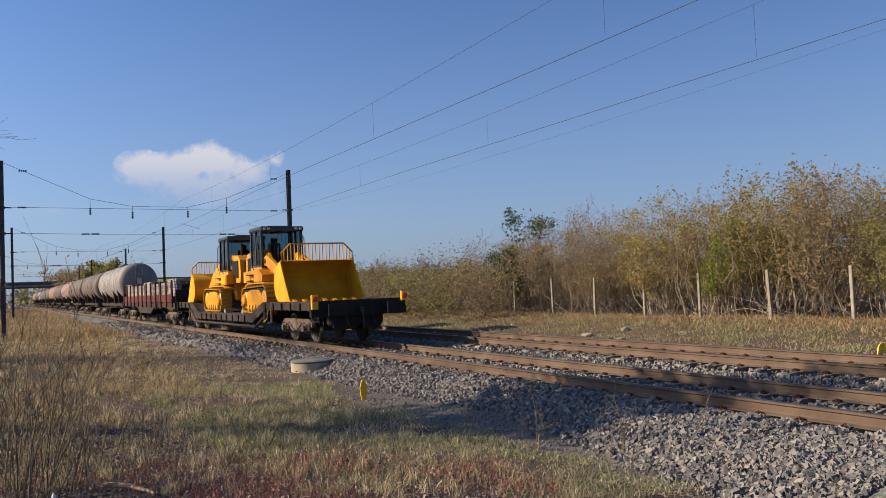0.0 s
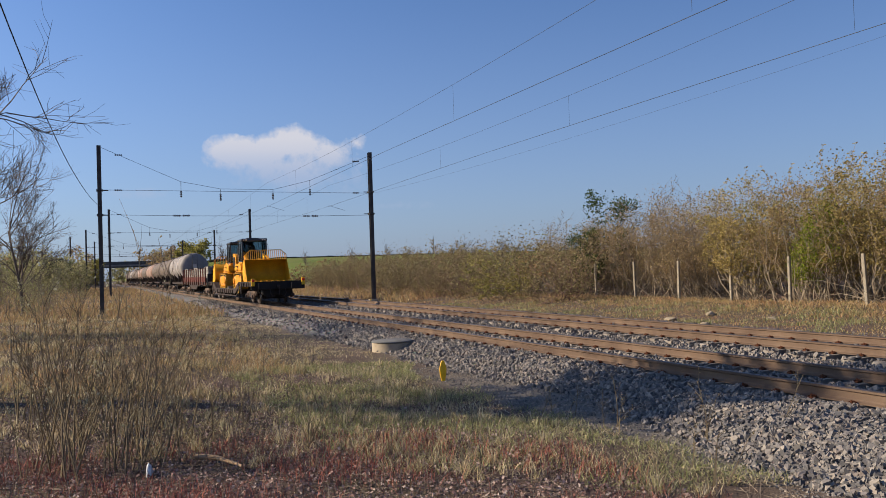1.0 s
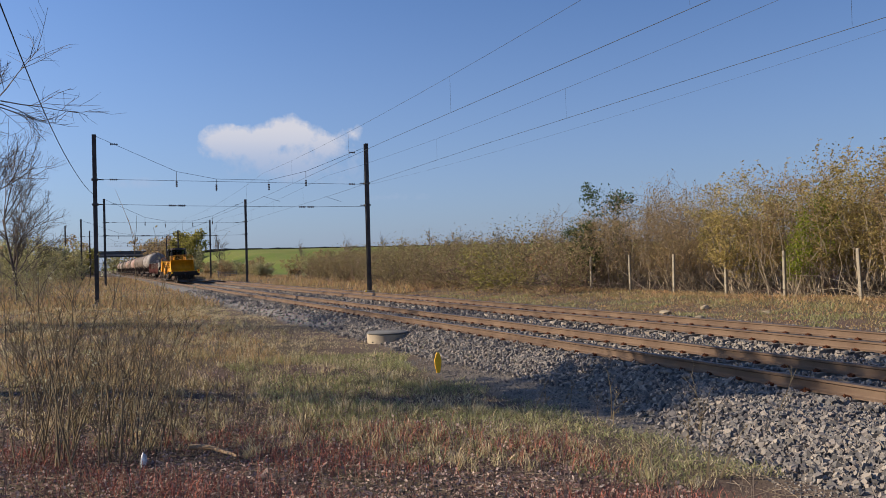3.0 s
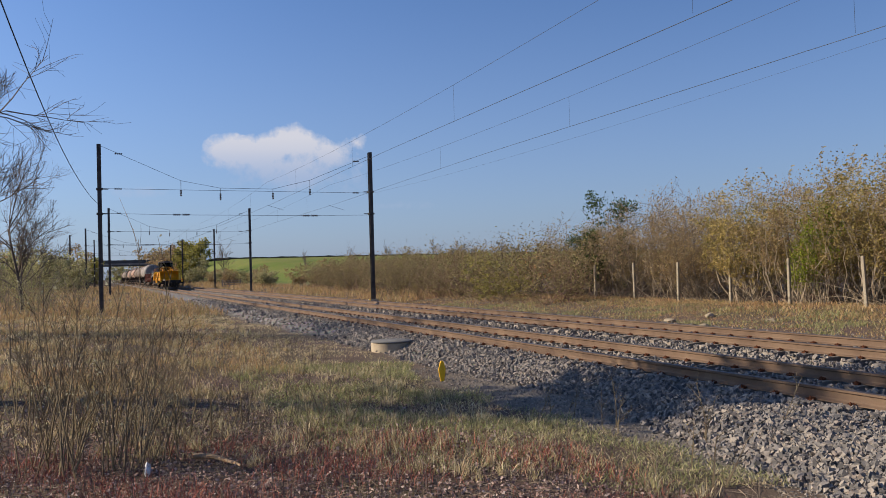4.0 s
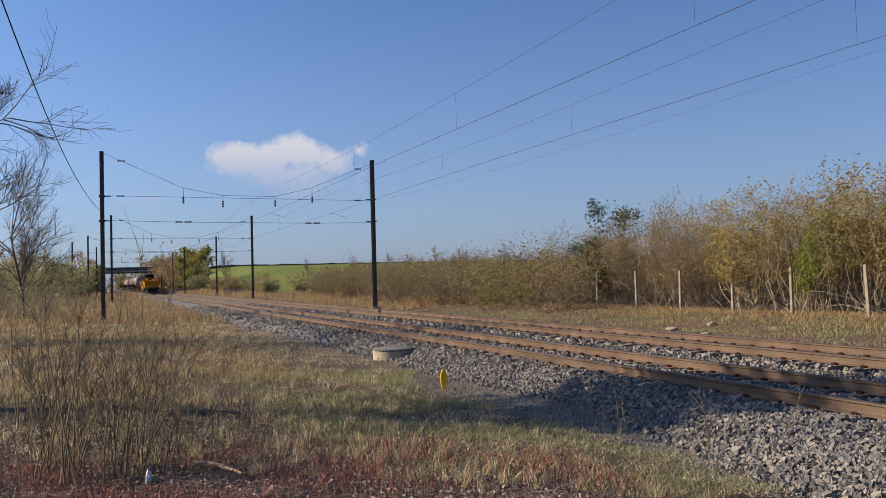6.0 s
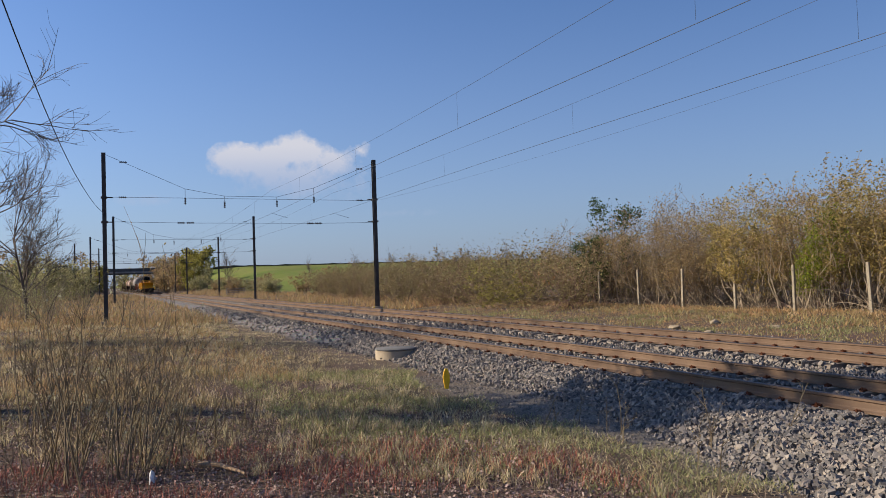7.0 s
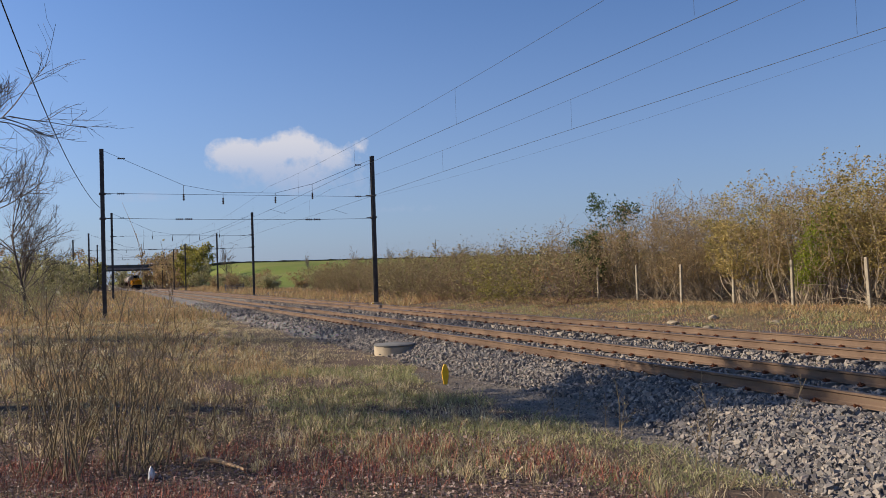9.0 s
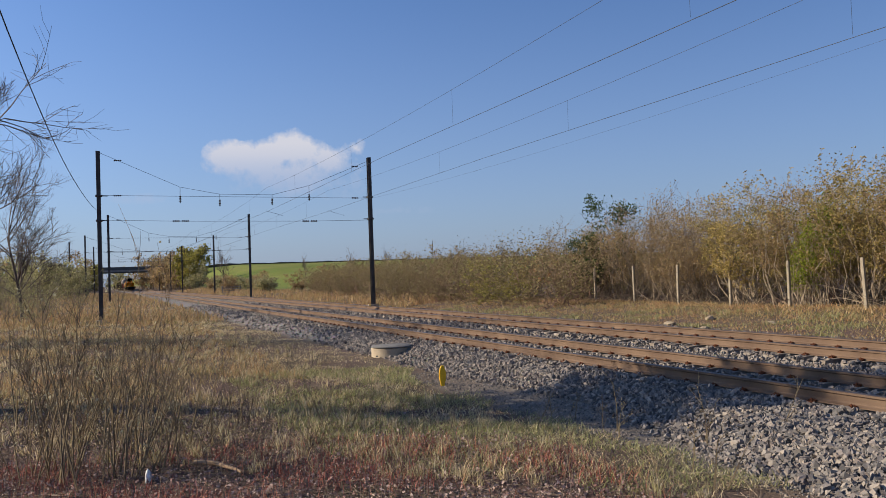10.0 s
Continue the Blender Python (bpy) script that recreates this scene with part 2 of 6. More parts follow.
    def path(self, pts, r, n=5, slot=0):
        """One bent tube through the points."""
        P = [Vector(p) for p in pts]
        vs, fs = [], []
        for i, p in enumerate(P):
            d = (P[min(i + 1, len(P) - 1)] - P[max(i - 1, 0)]).normalized()
            u = d.cross(Vector((0, 0, 1)) if abs(d.z) < 0.9 else Vector((1, 0, 0))).normalized()
            w = d.cross(u)
            vs += [p + r * (u * math.cos(2 * math.pi * k / n) + w * math.sin(2 * math.pi * k / n)) for k in range(n)]
        for i in range(len(P) - 1):
            fs += [(i * n + k, i * n + (k + 1) % n, (i + 1) * n + (k + 1) % n, (i + 1) * n + k) for k in range(n)]
        fs += [tuple(range(n))[::-1], tuple(range((len(P) - 1) * n, len(P) * n))]
        return self.put(vs, fs, slot)

    def mesh(self, name, mats, smooth=False):
        me = bpy.data.meshes.new(name)
        me.from_pydata(self.v, [], self.f)
        for m in mats if isinstance(mats, (list, tuple)) else [mats]:
            me.materials.append(m)
        if any(self.s):
            me.polygons.foreach_set("material_index", self.s)
        bm = bmesh.new()
        bm.from_mesh(me)
        bmesh.ops.recalc_face_normals(bm, faces=bm.faces)
        bm.to_mesh(me)
        bm.free()
        if smooth:
            me.polygons.foreach_set("use_smooth", [True] * len(me.polygons))
            me.set_sharp_from_angle(angle=radians(40))
        return me


def part(name, geo, material, parent=None, label="", smooth=False, m=None):
    me = geo.mesh(name, material, smooth) if isinstance(geo, Geo) else geo
    ob = new(name, me)
    if parent:
        ob.parent = parent
    if m:
        ob.matrix_basis = m
    return tagged(ob, label)


def thing(name, label, category, group="", kind="", m=None):
    ob = new(name)
    ob.empty_display_size = 0.3
    if m:
        ob.matrix_basis = m
    return tagged(ob, label, category, group, kind)


def bulk(name, verts, faces, material, smooth=False):
    """A mesh from arrays."""
    me = bpy.data.meshes.new(name)
    me.from_pydata(np.asarray(verts).reshape(-1, 3).tolist(), [], np.asarray(faces).tolist())
    for mm in material if isinstance(material, (list, tuple)) else [material]:
        me.materials.append(mm)
    if smooth:
        me.polygons.foreach_set("use_smooth", [True] * len(me.polygons))
    return me


# ---- ground ----
NEAR_X, FAR_X = 9.17, 12.90           # the middle lines of the two tracks
BALLAST_Z = -0.245


def sstep(a, b, v):
    u = np.clip((v - a) / (b - a), 0, 1)
    return u * u * (3 - 2 * u)


def soft_noise(x, y, s, seed=0.0):
    return (np.sin(x * s * 1.7 + 1.3 * np.sin(y * s * 1.1 + seed) + seed) * np.cos(y * s * 1.9 + 1.1 * np.sin(x * s * 0.9 + 2 * seed)) + 0.5 * np.sin(x * s * 3.9 + y * s * 2.7 + seed * 3)) / 1.5


def toe_x(y):
    """Where the slope of the ballast meets the ground."""
    return np.interp(y, [5.0, 6.5, 8.0, 11.0, 15.0, 22.0, 40.0], [5.95, 6.05, 6.45, 7.0, 6.75, 6.60, 6.2])


def ground_z(x, y):
    x, y = np.asarray(x, float), np.asarray(y, float)
    wob = 0.22 * soft_noise(x * 0, y, 0.5) + 0.10 * soft_noise(x * 0, y, 1.7, 2.0)
    left = -0.47 + 0.06 * soft_noise(x, y, 0.35) + 0.02 * soft_noise(x, y, 1.6, 1.0) + 0.25 * sstep(4.0, -4.0, x) * sstep(2, 20, y)
    left = left + 0.30 * sstep(45, 110, y)
    toe = toe_x(y) + 0.35 * wob
    shoulder = sstep(toe, toe + 0.95, x)
    z = left * (1 - shoulder) + BALLAST_Z * shoulder
    right = sstep(14.5, 16.2, x)
    rz = -0.16 + 0.3 * sstep(16, 20, x) + 0.4 * sstep(20, 45, x) + 0.04 * soft_noise(x, y, 0.4, 5.0)
    hill = 7.0 * sstep(95, 300, y) * sstep(17, 42, x) + 1.0 * sstep(300, 420, y) * sstep(17, 42, x)
    z = z * (1 - right) + (rz + hill) * right
    lefthill = 6.6 * sstep(262, 276, y) * sstep(1.5, -6, x) * (1 - sstep(285, 300, y)) + 4 * sstep(300, 600, y) * sstep(-10, -60, x)
    bank = 6.9 * sstep(262, 274, y) * sstep(17, 21, x) * (1 - sstep(286, 300, y))
    return np.maximum(z + lefthill, np.where((x > 15) & (y > 255), np.maximum(z, bank - 0.3), z))


def make_ground():
    xs = np.concatenate([-np.geomspace(2000, 14, 26), np.arange(-13, -4, 0.6), np.arange(-4, 18, 0.25), np.arange(18, 34, 0.8), np.geomspace(34, 2200, 34)])
    ys = np.concatenate([-np.geomspace(600, 5, 12), np.arange(-4, 4, 1.0), np.arange(4, 26, 0.25), np.arange(26, 60, 0.6), np.arange(60, 320, 4.0), np.geomspace(320, 3500, 30)])
    X, Y = np.meshgrid(xs, ys)
    Z = ground_z(X, Y)
    n = len(xs)
    i = np.arange(len(ys) - 1)[:, None] * n + np.arange(n - 1)[None, :]
    F = np.stack([i, i + 1, i + n + 1, i + n], -1).reshape(-1, 4)
    me = bulk("ground", np.stack([X, Y, Z], -1), F, ground_mat(), True)
    a = me.color_attributes.new("zone", "FLOAT_COLOR", "POINT")
    nz = soft_noise(X, Y, 0.9, 3.0)
    gravel = sstep(-0.1, 0.25, X - toe_x(Y) + 0.12 * nz) * (1 - sstep(14.9, 15.5, X + 0.3 * nz))
    path = 0.9 * sstep(5.55, 5.95, X + 0.25 * nz) * (1 - gravel) * (X < 9) * (1 - 0.85 * sstep(12, 17, Y))
    field = sstep(70, 130, Y - 0.4 * X + 6 * nz) * sstep(19, 27, X) + sstep(120, 170, Y) * sstep(-6, -16, X)
    col = np.stack([gravel, path, np.clip(field, 0, 1), np.ones_like(X)], -1).astype(np.float32)
    a.data.foreach_set("color", col.ravel())
    tagged(new("ground", me), "uneven lineside ground with dry grass, litter and green field", "ground", kind="structure")


def ground_mat():
    m = bpy.data.materials.new("lineside_ground")
    m.use_nodes = True
    N = Nodes(m.node_tree)
    co = N.add("ShaderNodeTexCoord").outputs["Object"]
    zone = N.add("ShaderNodeSeparateColor", {0: N.add("ShaderNodeVertexColor", layer_name="zone").outputs[0]})
    fine, mid, big = N.noise(co, 22.0, 6.0, 0.7), N.noise(co, 2.4, 5.0), N.noise(co, 0.35, 4.0)
    grass = N.mix(N.span(mid, 0.35, 0.65), (0.115, 0.086, 0.060), (0.075, 0.061, 0.040))
    grass = N.mix(N.span(big, 0.42, 0.6), grass, (0.100, 0.068, 0.058))
    grass = N.mix(N.span(fine, 0.56, 0.72), grass, (0.33, 0.26, 0.18))
    dirt = N.mix(N.span(fine, 0.4, 0.7), (0.13, 0.113, 0.096), (0.25, 0.22, 0.185))
    vor = N.add("ShaderNodeTexVoronoi", {"Vector": co, "Scale": 17.0})
    gravel = N.mix(N.span(vor.outputs["Distance"], 0.0, 0.5), (0.32, 0.30, 0.285), (0.10, 0.095, 0.092))
    gravel = N.mix(0.4, gravel, N.mix(0.7, (0.36, 0.33, 0.31), vor.outputs["Color"], "MULTIPLY"))
    field = N.mix(N.span(N.noise(co, 0.05, 3.0), 0.4, 0.62), (0.11, 0.15, 0.027), (0.155, 0.17, 0.042))
    field = N.mix(N.span(N.noise(co, 0.9, 4.0), 0.5, 0.7), field, (0.14, 0.13, 0.05))
    col = N.mix(zone.outputs[1], grass, dirt)
    col = N.mix(zone.outputs[0], col, gravel)
    col = N.mix(zone.outputs[2], col, field)
    p = N.add("ShaderNodeBsdfPrincipled", {"Base Color": col, "Roughness": 0.95, "Specular IOR Level": 0.1})
    N.link(N.add("ShaderNodeBump", {"Strength": 0.6, "Distance": 0.03, "Height": fine}).outputs[0], p.inputs["Normal"])
    N.link(p.outputs[0], N.add("ShaderNodeOutputMaterial").inputs[0])
    return m


make_ground()


# ---- railway tracks ----
def rail_geo(y0, y1):
    g = Geo()
    prof = [(-0.075, -0.172), (0.075, -0.172), (0.075, -0.160), (0.022, -0.142), (0.009, -0.125), (0.009, -0.05), (0.034, -0.036), (0.036, -0.008), (0.026, 0.0),
            (-0.026, 0.0), (-0.036, -0.008), (-0.034, -0.036), (-0.009, -0.05), (-0.009, -0.125), (-0.022, -0.142), (-0.075, -0.160)]
    g.prism(prof, y0, y1, "y")
    g.s[8] = 1
    g.s[7] = g.s[9] = 1
    return g


def sleeper_mesh():
    g = Geo()
    for s in (-1, 1):
        g.prism([(s * 0.42, -0.40), (s * 1.22, -0.40), (s * 1.18, -0.195), (s * 0.95, -0.178), (s * 0.55, -0.178), (s * 0.46, -0.195)], -0.135, 0.135, "y")
    g.box((0, 0, -0.28), (0.9, 0.09, 0.09), 0.01)
    return g.mesh("sleeper", M["sleeper"])


def clip_mesh():
    g = Geo()
    g.box((0.01, 0, -0.155), (0.09, 0.09, 0.016), 0.004)
    g.path([(0.045, -0.045, -0.15), (-0.02, -0.045, -0.135), (-0.03, 0.0, -0.13), (-0.02, 0.045, -0.135), (0.045, 0.045, -0.15)], 0.009, 5)
    g.lathe([(0.018, -0.15), (0.018, -0.125), (0.010, -0.12), (0.010, -0.108)], (0.015, 0, 0), "z", 6)
    return g.mesh("rail_clip", M["clip"])


def make_track(x, label):
    t = thing("railway_track", label, "railway track", kind="structure", m=pose(x, 0, 0.05 if x > 11 else 0))
    return t


SLEEPER, CLIP = sleeper_mesh(), clip_mesh()
RAIL = rail_geo(-30, 640).mesh("rail", [M["rail_side"], M["rail_head"]])
tracks = [make_track(NEAR_X, "rusty steel rails on concrete sleepers in grey ballast"), make_track(FAR_X, "rusty steel rails on concrete sleepers beside the first track")]
for t in tracks:
    for s in (-1, 1):
        part("rail", RAIL, None, t, m=pose(s * 0.7535, 0, 0))


# ---- overhead line ----
def mast_mesh(h):
    """A steel H-section mast with end plate and cap."""
    g = Geo()
    for s in (-1, 1):
        g.box((0, s * 0.115, h / 2 - 0.4), (0.22, 0.02, h + 0.8), 0.004)
    g.box((0, 0, h / 2 - 0.4), (0.016, 0.215, h + 0.8))
    return g


RIGHT_MASTS = [(15.7, 5.0), (15.52, 48.0), (15.33, 90.7), (16.57, 130.7), (14.9, 165.0), (15.0, 194.0), (15.3, 237.0)]
LEFT_MASTS = [(0.09, 48.0), (1.01, 91.0), (-1.69, 127.0), (-0.76, 164.0), (-4.28, 145.0)]
MAST_TOP = 9.0


def make_mast(x, y, side, wide):
    base = float(ground_z(x, y))
    t = thing("catenary_mast", "dark weathered steel mast carrying the overhead line", "catenary mast", "masts along the railway", m=pose(x, y, base))
    h = MAST_TOP - base
    part("post", mast_mesh(h), M["mast"], t)
    part("foundation", Geo().box((0, 0, 0.0), (0.55, 0.55, 0.3), 0.03), M["concrete"], t, "pale concrete foundation block")
    for z in (5.2, 6.55):
        g = Geo().box((0, 0, z - base), (0.34, 0.34, 0.10), 0.01)
        g.rod((0, 0, z - base), (side * 0.45, 0, z - base), 0.03)
        part("bracket", g, M["mast"], t)
    return t


for x, y in RIGHT_MASTS:
    make_mast(x, y, -1, True)
for x, y in LEFT_MASTS:
    make_mast(x, y, 1, True)


def insulator_geo(p, q, n=4, r=0.07):
    """A string of discs from p to q."""
    p, q = Vector(p), Vector(q)
    g = Geo().rod(p, q, 0.018)
    for i in range(n):
        c = p.lerp(q, (i + 0.5) / n)
        d = (q - p).normalized() * 0.035
        g.rod(c - d, c + d, r, 10, r2=r * 0.45)
    return g


def sag_line(p, q, sag, n=14):
    p, q = Vector(p), Vector(q)
    return [p.lerp(q, i / n) - Vector((0, 0, sag * 4 * (i / n) * (1 - i / n))) for i in range(n + 1)]


def make_head_span(xl, xr, y, wr):
    """The cross wires between two masts, with their hangers and insulators."""
    t = thing("head_span", "thin cross-span wires with dark insulators between two masts", "overhead wires", "cross spans", m=pose(0, y, 0))
    k = (xr - xl) / 15.43
    xs = [xl + k * (v - 0.09) for v in (4.33, 6.5, 9.5, 11.72)]
    top = [(xl, 0, 8.95), (xs[0], 0, 7.07), (xs[1], 0, 6.68), (xs[2], 0, 6.66), (xs[3], 0, 7.22), (xr, 0, 8.80)]
    part("top_wire", Geo().path(top, wr), M["wire"], t)
    part("middle_wire", Geo().path([(xl, 0, 6.58), (xr, 0, 6.48)], wr), M["wire"], t)
    part("lower_wire", Geo().path([(xl, 0, 5.23), (xs[0], 0, 5.14), (xs[3], 0, 5.09), (xr, 0, 5.13)], wr), M["wire"], t)
    for x, a, b in ((xs[0], 7.07, 6.25), (xs[1], 6.68, 6.05), (xs[2], 6.66, 6.12), (xs[3], 7.22, 6.38)):
        part("hanger", Geo().rod((x, 0, a), (x, 0, b), 0.012), M["wire"], t)
        part("insulator", insulator_geo((x, 0, b + 0.32), (x, 0, b - 0.06)), M["insulator"], t)
    for x, z in ((xs[0] - 0.25, 5.15), (xs[0] + 0.25, 5.15), (xs[3] - 0.25, 5.09), (xs[3] + 0.25, 5.09)):
        part("insulator", insulator_geo((x - 0.2, 0, z), (x + 0.2, 0, z)), M["insulator"], t)
    for x, z in ((xl + 1.0, 8.95 - 1.88 * 1.0 / (4.24 * k)), (xl + 0.95, 6.57), (xr - 0.95, 6.49), (xr - 0.9, 8.80 - 1.58 * 0.9 / (3.8 * k))):
        part("insulator", insulator_geo((x - 0.2, 0, z), (x + 0.2, 0, z), 4, 0.06), M["insulator"], t)
    for x in (NEAR_X, FAR_X):
        part("steady_arm", Geo().path([(x + 0.95, 0, 5.42), (x - 0.05, 0, 5.72)], 0.008), M["wire"], t)


for (xl, yl), (xr, yr), wr in ((LEFT_MASTS[0], RIGHT_MASTS[1], 0.010), (LEFT_MASTS[1], RIGHT_MASTS[2], 0.012), (LEFT_MASTS[2], RIGHT_MASTS[3], 0.013), (LEFT_MASTS[3], RIGHT_MASTS[4], 0.014)):
    make_head_span(xl, xr, (yl + yr) / 2, wr)

SUPPORTS = [-38.0, 5.0, 48.0, 91.0, 128.8, 164.5, 200.0, 237.0, 272.0, 310.0]


def make_catenary(x, low, rise):
    t = thing("overhead_line", "dark contact wire hung by droppers from a carrier wire", "overhead wires", "overhead lines", m=pose(x, 0, 0))
    for a, b in zip(SUPPORTS, SUPPORTS[1:]):
        mid, half = (a + b) / 2, (b - a) / 2
        far = 0.0 if a < 60 else 0.004
        def carrier(y):
            return low + rise * ((y - mid) / half) ** 2
        pts = [(0.0, a + (b - a) * i / 16, carrier(a + (b - a) * i / 16)) for i in range(17)]
        part("carrier_wire", Geo().path(pts, 0.0045 + far), M["wire"], t)
        part("contact_wire", Geo().path([(0.12, a, 5.72), (0, mid, 5.76), (0.12, b, 5.72)], 0.0065 + far), M["wire"], t)
        n = 4
        for i in range(n):
            y = mid + (i - 1.5) * 9.9 * (b - a) / 43.0 - 0.9
            part("dropper", Geo().rod((0, y, 5.75), (0, y, carrier(y)), 0.003 + far), M["wire"], t)


make_catenary(NEAR_X, 6.72, 0.34)
make_catenary(FAR_X, 6.60, 0.34)
t = thing("return_wire", "thin pale return wire along the mast line", "overhead wires")
part("wire", Geo().path(sag_line((15.4, -38, 6.4), (15.4, 5, 6.4), 0.3) + sag_line((15.4, 5, 6.4), (15.3, 48, 6.4), 0.32), 0.003), M["wire"], t)
t = thing("cable", "slack black cable hung from the mast over the grass", "cable")
part("wire", Geo().path([(0.1 - 0.0385 * (48 - y), y, 5.02 + 0.00157 * (y - 27.2) ** 2 + (0.0017 * (27.2 - y) ** 2 if y < 27.2 else 0)) for y in range(48, -14, -2)], 0.011), M["wire"], t)


# ---- the train ----
def wheel_mesh():
    g = Geo().lathe([(0.10, -0.70), (0.10, 0.70)], (0, 0, 0), "x", 10)
    for s in (-1, 1):
        rings = [(0.30, 0.70), (0.44, 0.685), (0.49, 0.69), (0.49, 0.715), (0.455, 0.725), (0.445, 0.82), (0.40, 0.822), (0.37, 0.79), (0.16, 0.78), (0.13, 0.90), (0.05, 0.90)]
        b = len(g.f)
        g.lathe([(r, s * h) for r, h in rings], (0, 0, 0), "x", 20)
        for i in range(b + 4 * 20, b + 6 * 20):
            g.s[i] = 1
    g.box((0, 0.25, 0), (1.64, 0.05, 0.05), 0.0)
    return g.mesh("wheelset", [M["wheel"], M["tread"]], True)


def bogie_frame_geo(s):
    """One side frame with axle boxes, springs and brake rods."""
    g = Geo()
    x = s * 1.02
    g.prism([(-1.45, 0.62), (-1.2, 0.74), (1.2, 0.74), (1.45, 0.62), (1.45, 0.5), (0.75, 0.52), (0.5, 0.36), (-0.5, 0.36), (-0.75, 0.52), (-1.45, 0.5)], x - 0.05, x + 0.05, "x")
    for y in (-1.0, 1.0):
        g.box((x + s * 0.05, y, 0.46), (0.20, 0.26, 0.26), 0.04)
        g.lathe([(0.11, 0), (0.10, 0.05 * s)], (x + s * 0.15, y, 0.46), "x", 12)
        for d in (-0.24, 0.24):
            for k in range(5):
                g.lathe([(0.075, 0), (0.075, 0.025)], (x + s * 0.05, y + d, 0.40 + 0.05 * k), "z", 10)
    g.path([(x + s * 0.1, -0.6, 0.6), (x + s * 0.12, -0.3, 0.42), (x + s * 0.12, 0.3, 0.42), (x + s * 0.1, 0.6, 0.6)], 0.022)
    return g


WHEEL = wheel_mesh()
BOGIE = [bogie_frame_geo(s).mesh("side_frame", M["bogie"]) for s in (-1, 1)]
spinning = []


def add_bogie(t, y, spin=False):
    for me in BOGIE:
        part("side_frame", me, None, t, m=pose(0, y, 0))
    part("bolster", Geo().box((0, y, 0.62), (2.0, 0.45, 0.2), 0.03), M["wagon"], t)
    for d in (-1.0, 1.0):
        w = part("wheelset", WHEEL, None, t, m=pose(0, y + d, 0.46))
        if spin:
            spinning.append((w, y + d))


def add_buffers(t, y, s, square=False):
    """Buffers and coupling at one end; s: which way they point."""
    for x in (-0.9, 0.9):
        g = Geo().lathe([(0.11, 0), (0.11, s * 0.34), (0.085, s * 0.34), (0.085, s * 0.56)], (x, y, 1.03), "y", 12)
        if square:
            g.box((x, y + s * 0.58, 1.03), (0.58, 0.05, 0.36), 0.02)
        else:
            g.lathe([(0.20, s * 0.54), (0.22, s * 0.57), (0.20, s * 0.60)], (x, y, 1.03), "y", 14)
        part("buffer", g, M["black"], t, "black steel buffer")
    g = Geo().path([(0, y, 0.98), (0, y + s * 0.22, 0.96), (0, y + s * 0.30, 0.62), (0, y + s * 0.24, 0.45)], 0.035)
    g.box((0, y + s * 0.1, 1.0), (0.16, 0.22, 0.16), 0.03)
    for x in (-0.45, 0.4):
        g.path([(x, y, 0.85), (x, y + s * 0.18, 0.62), (x * 0.7, y + s * 0.16, 0.42), (x * 0.4, y + s * 0.1, 0.55)], 0.028)
    part("coupling", g, M["wheel"], t)


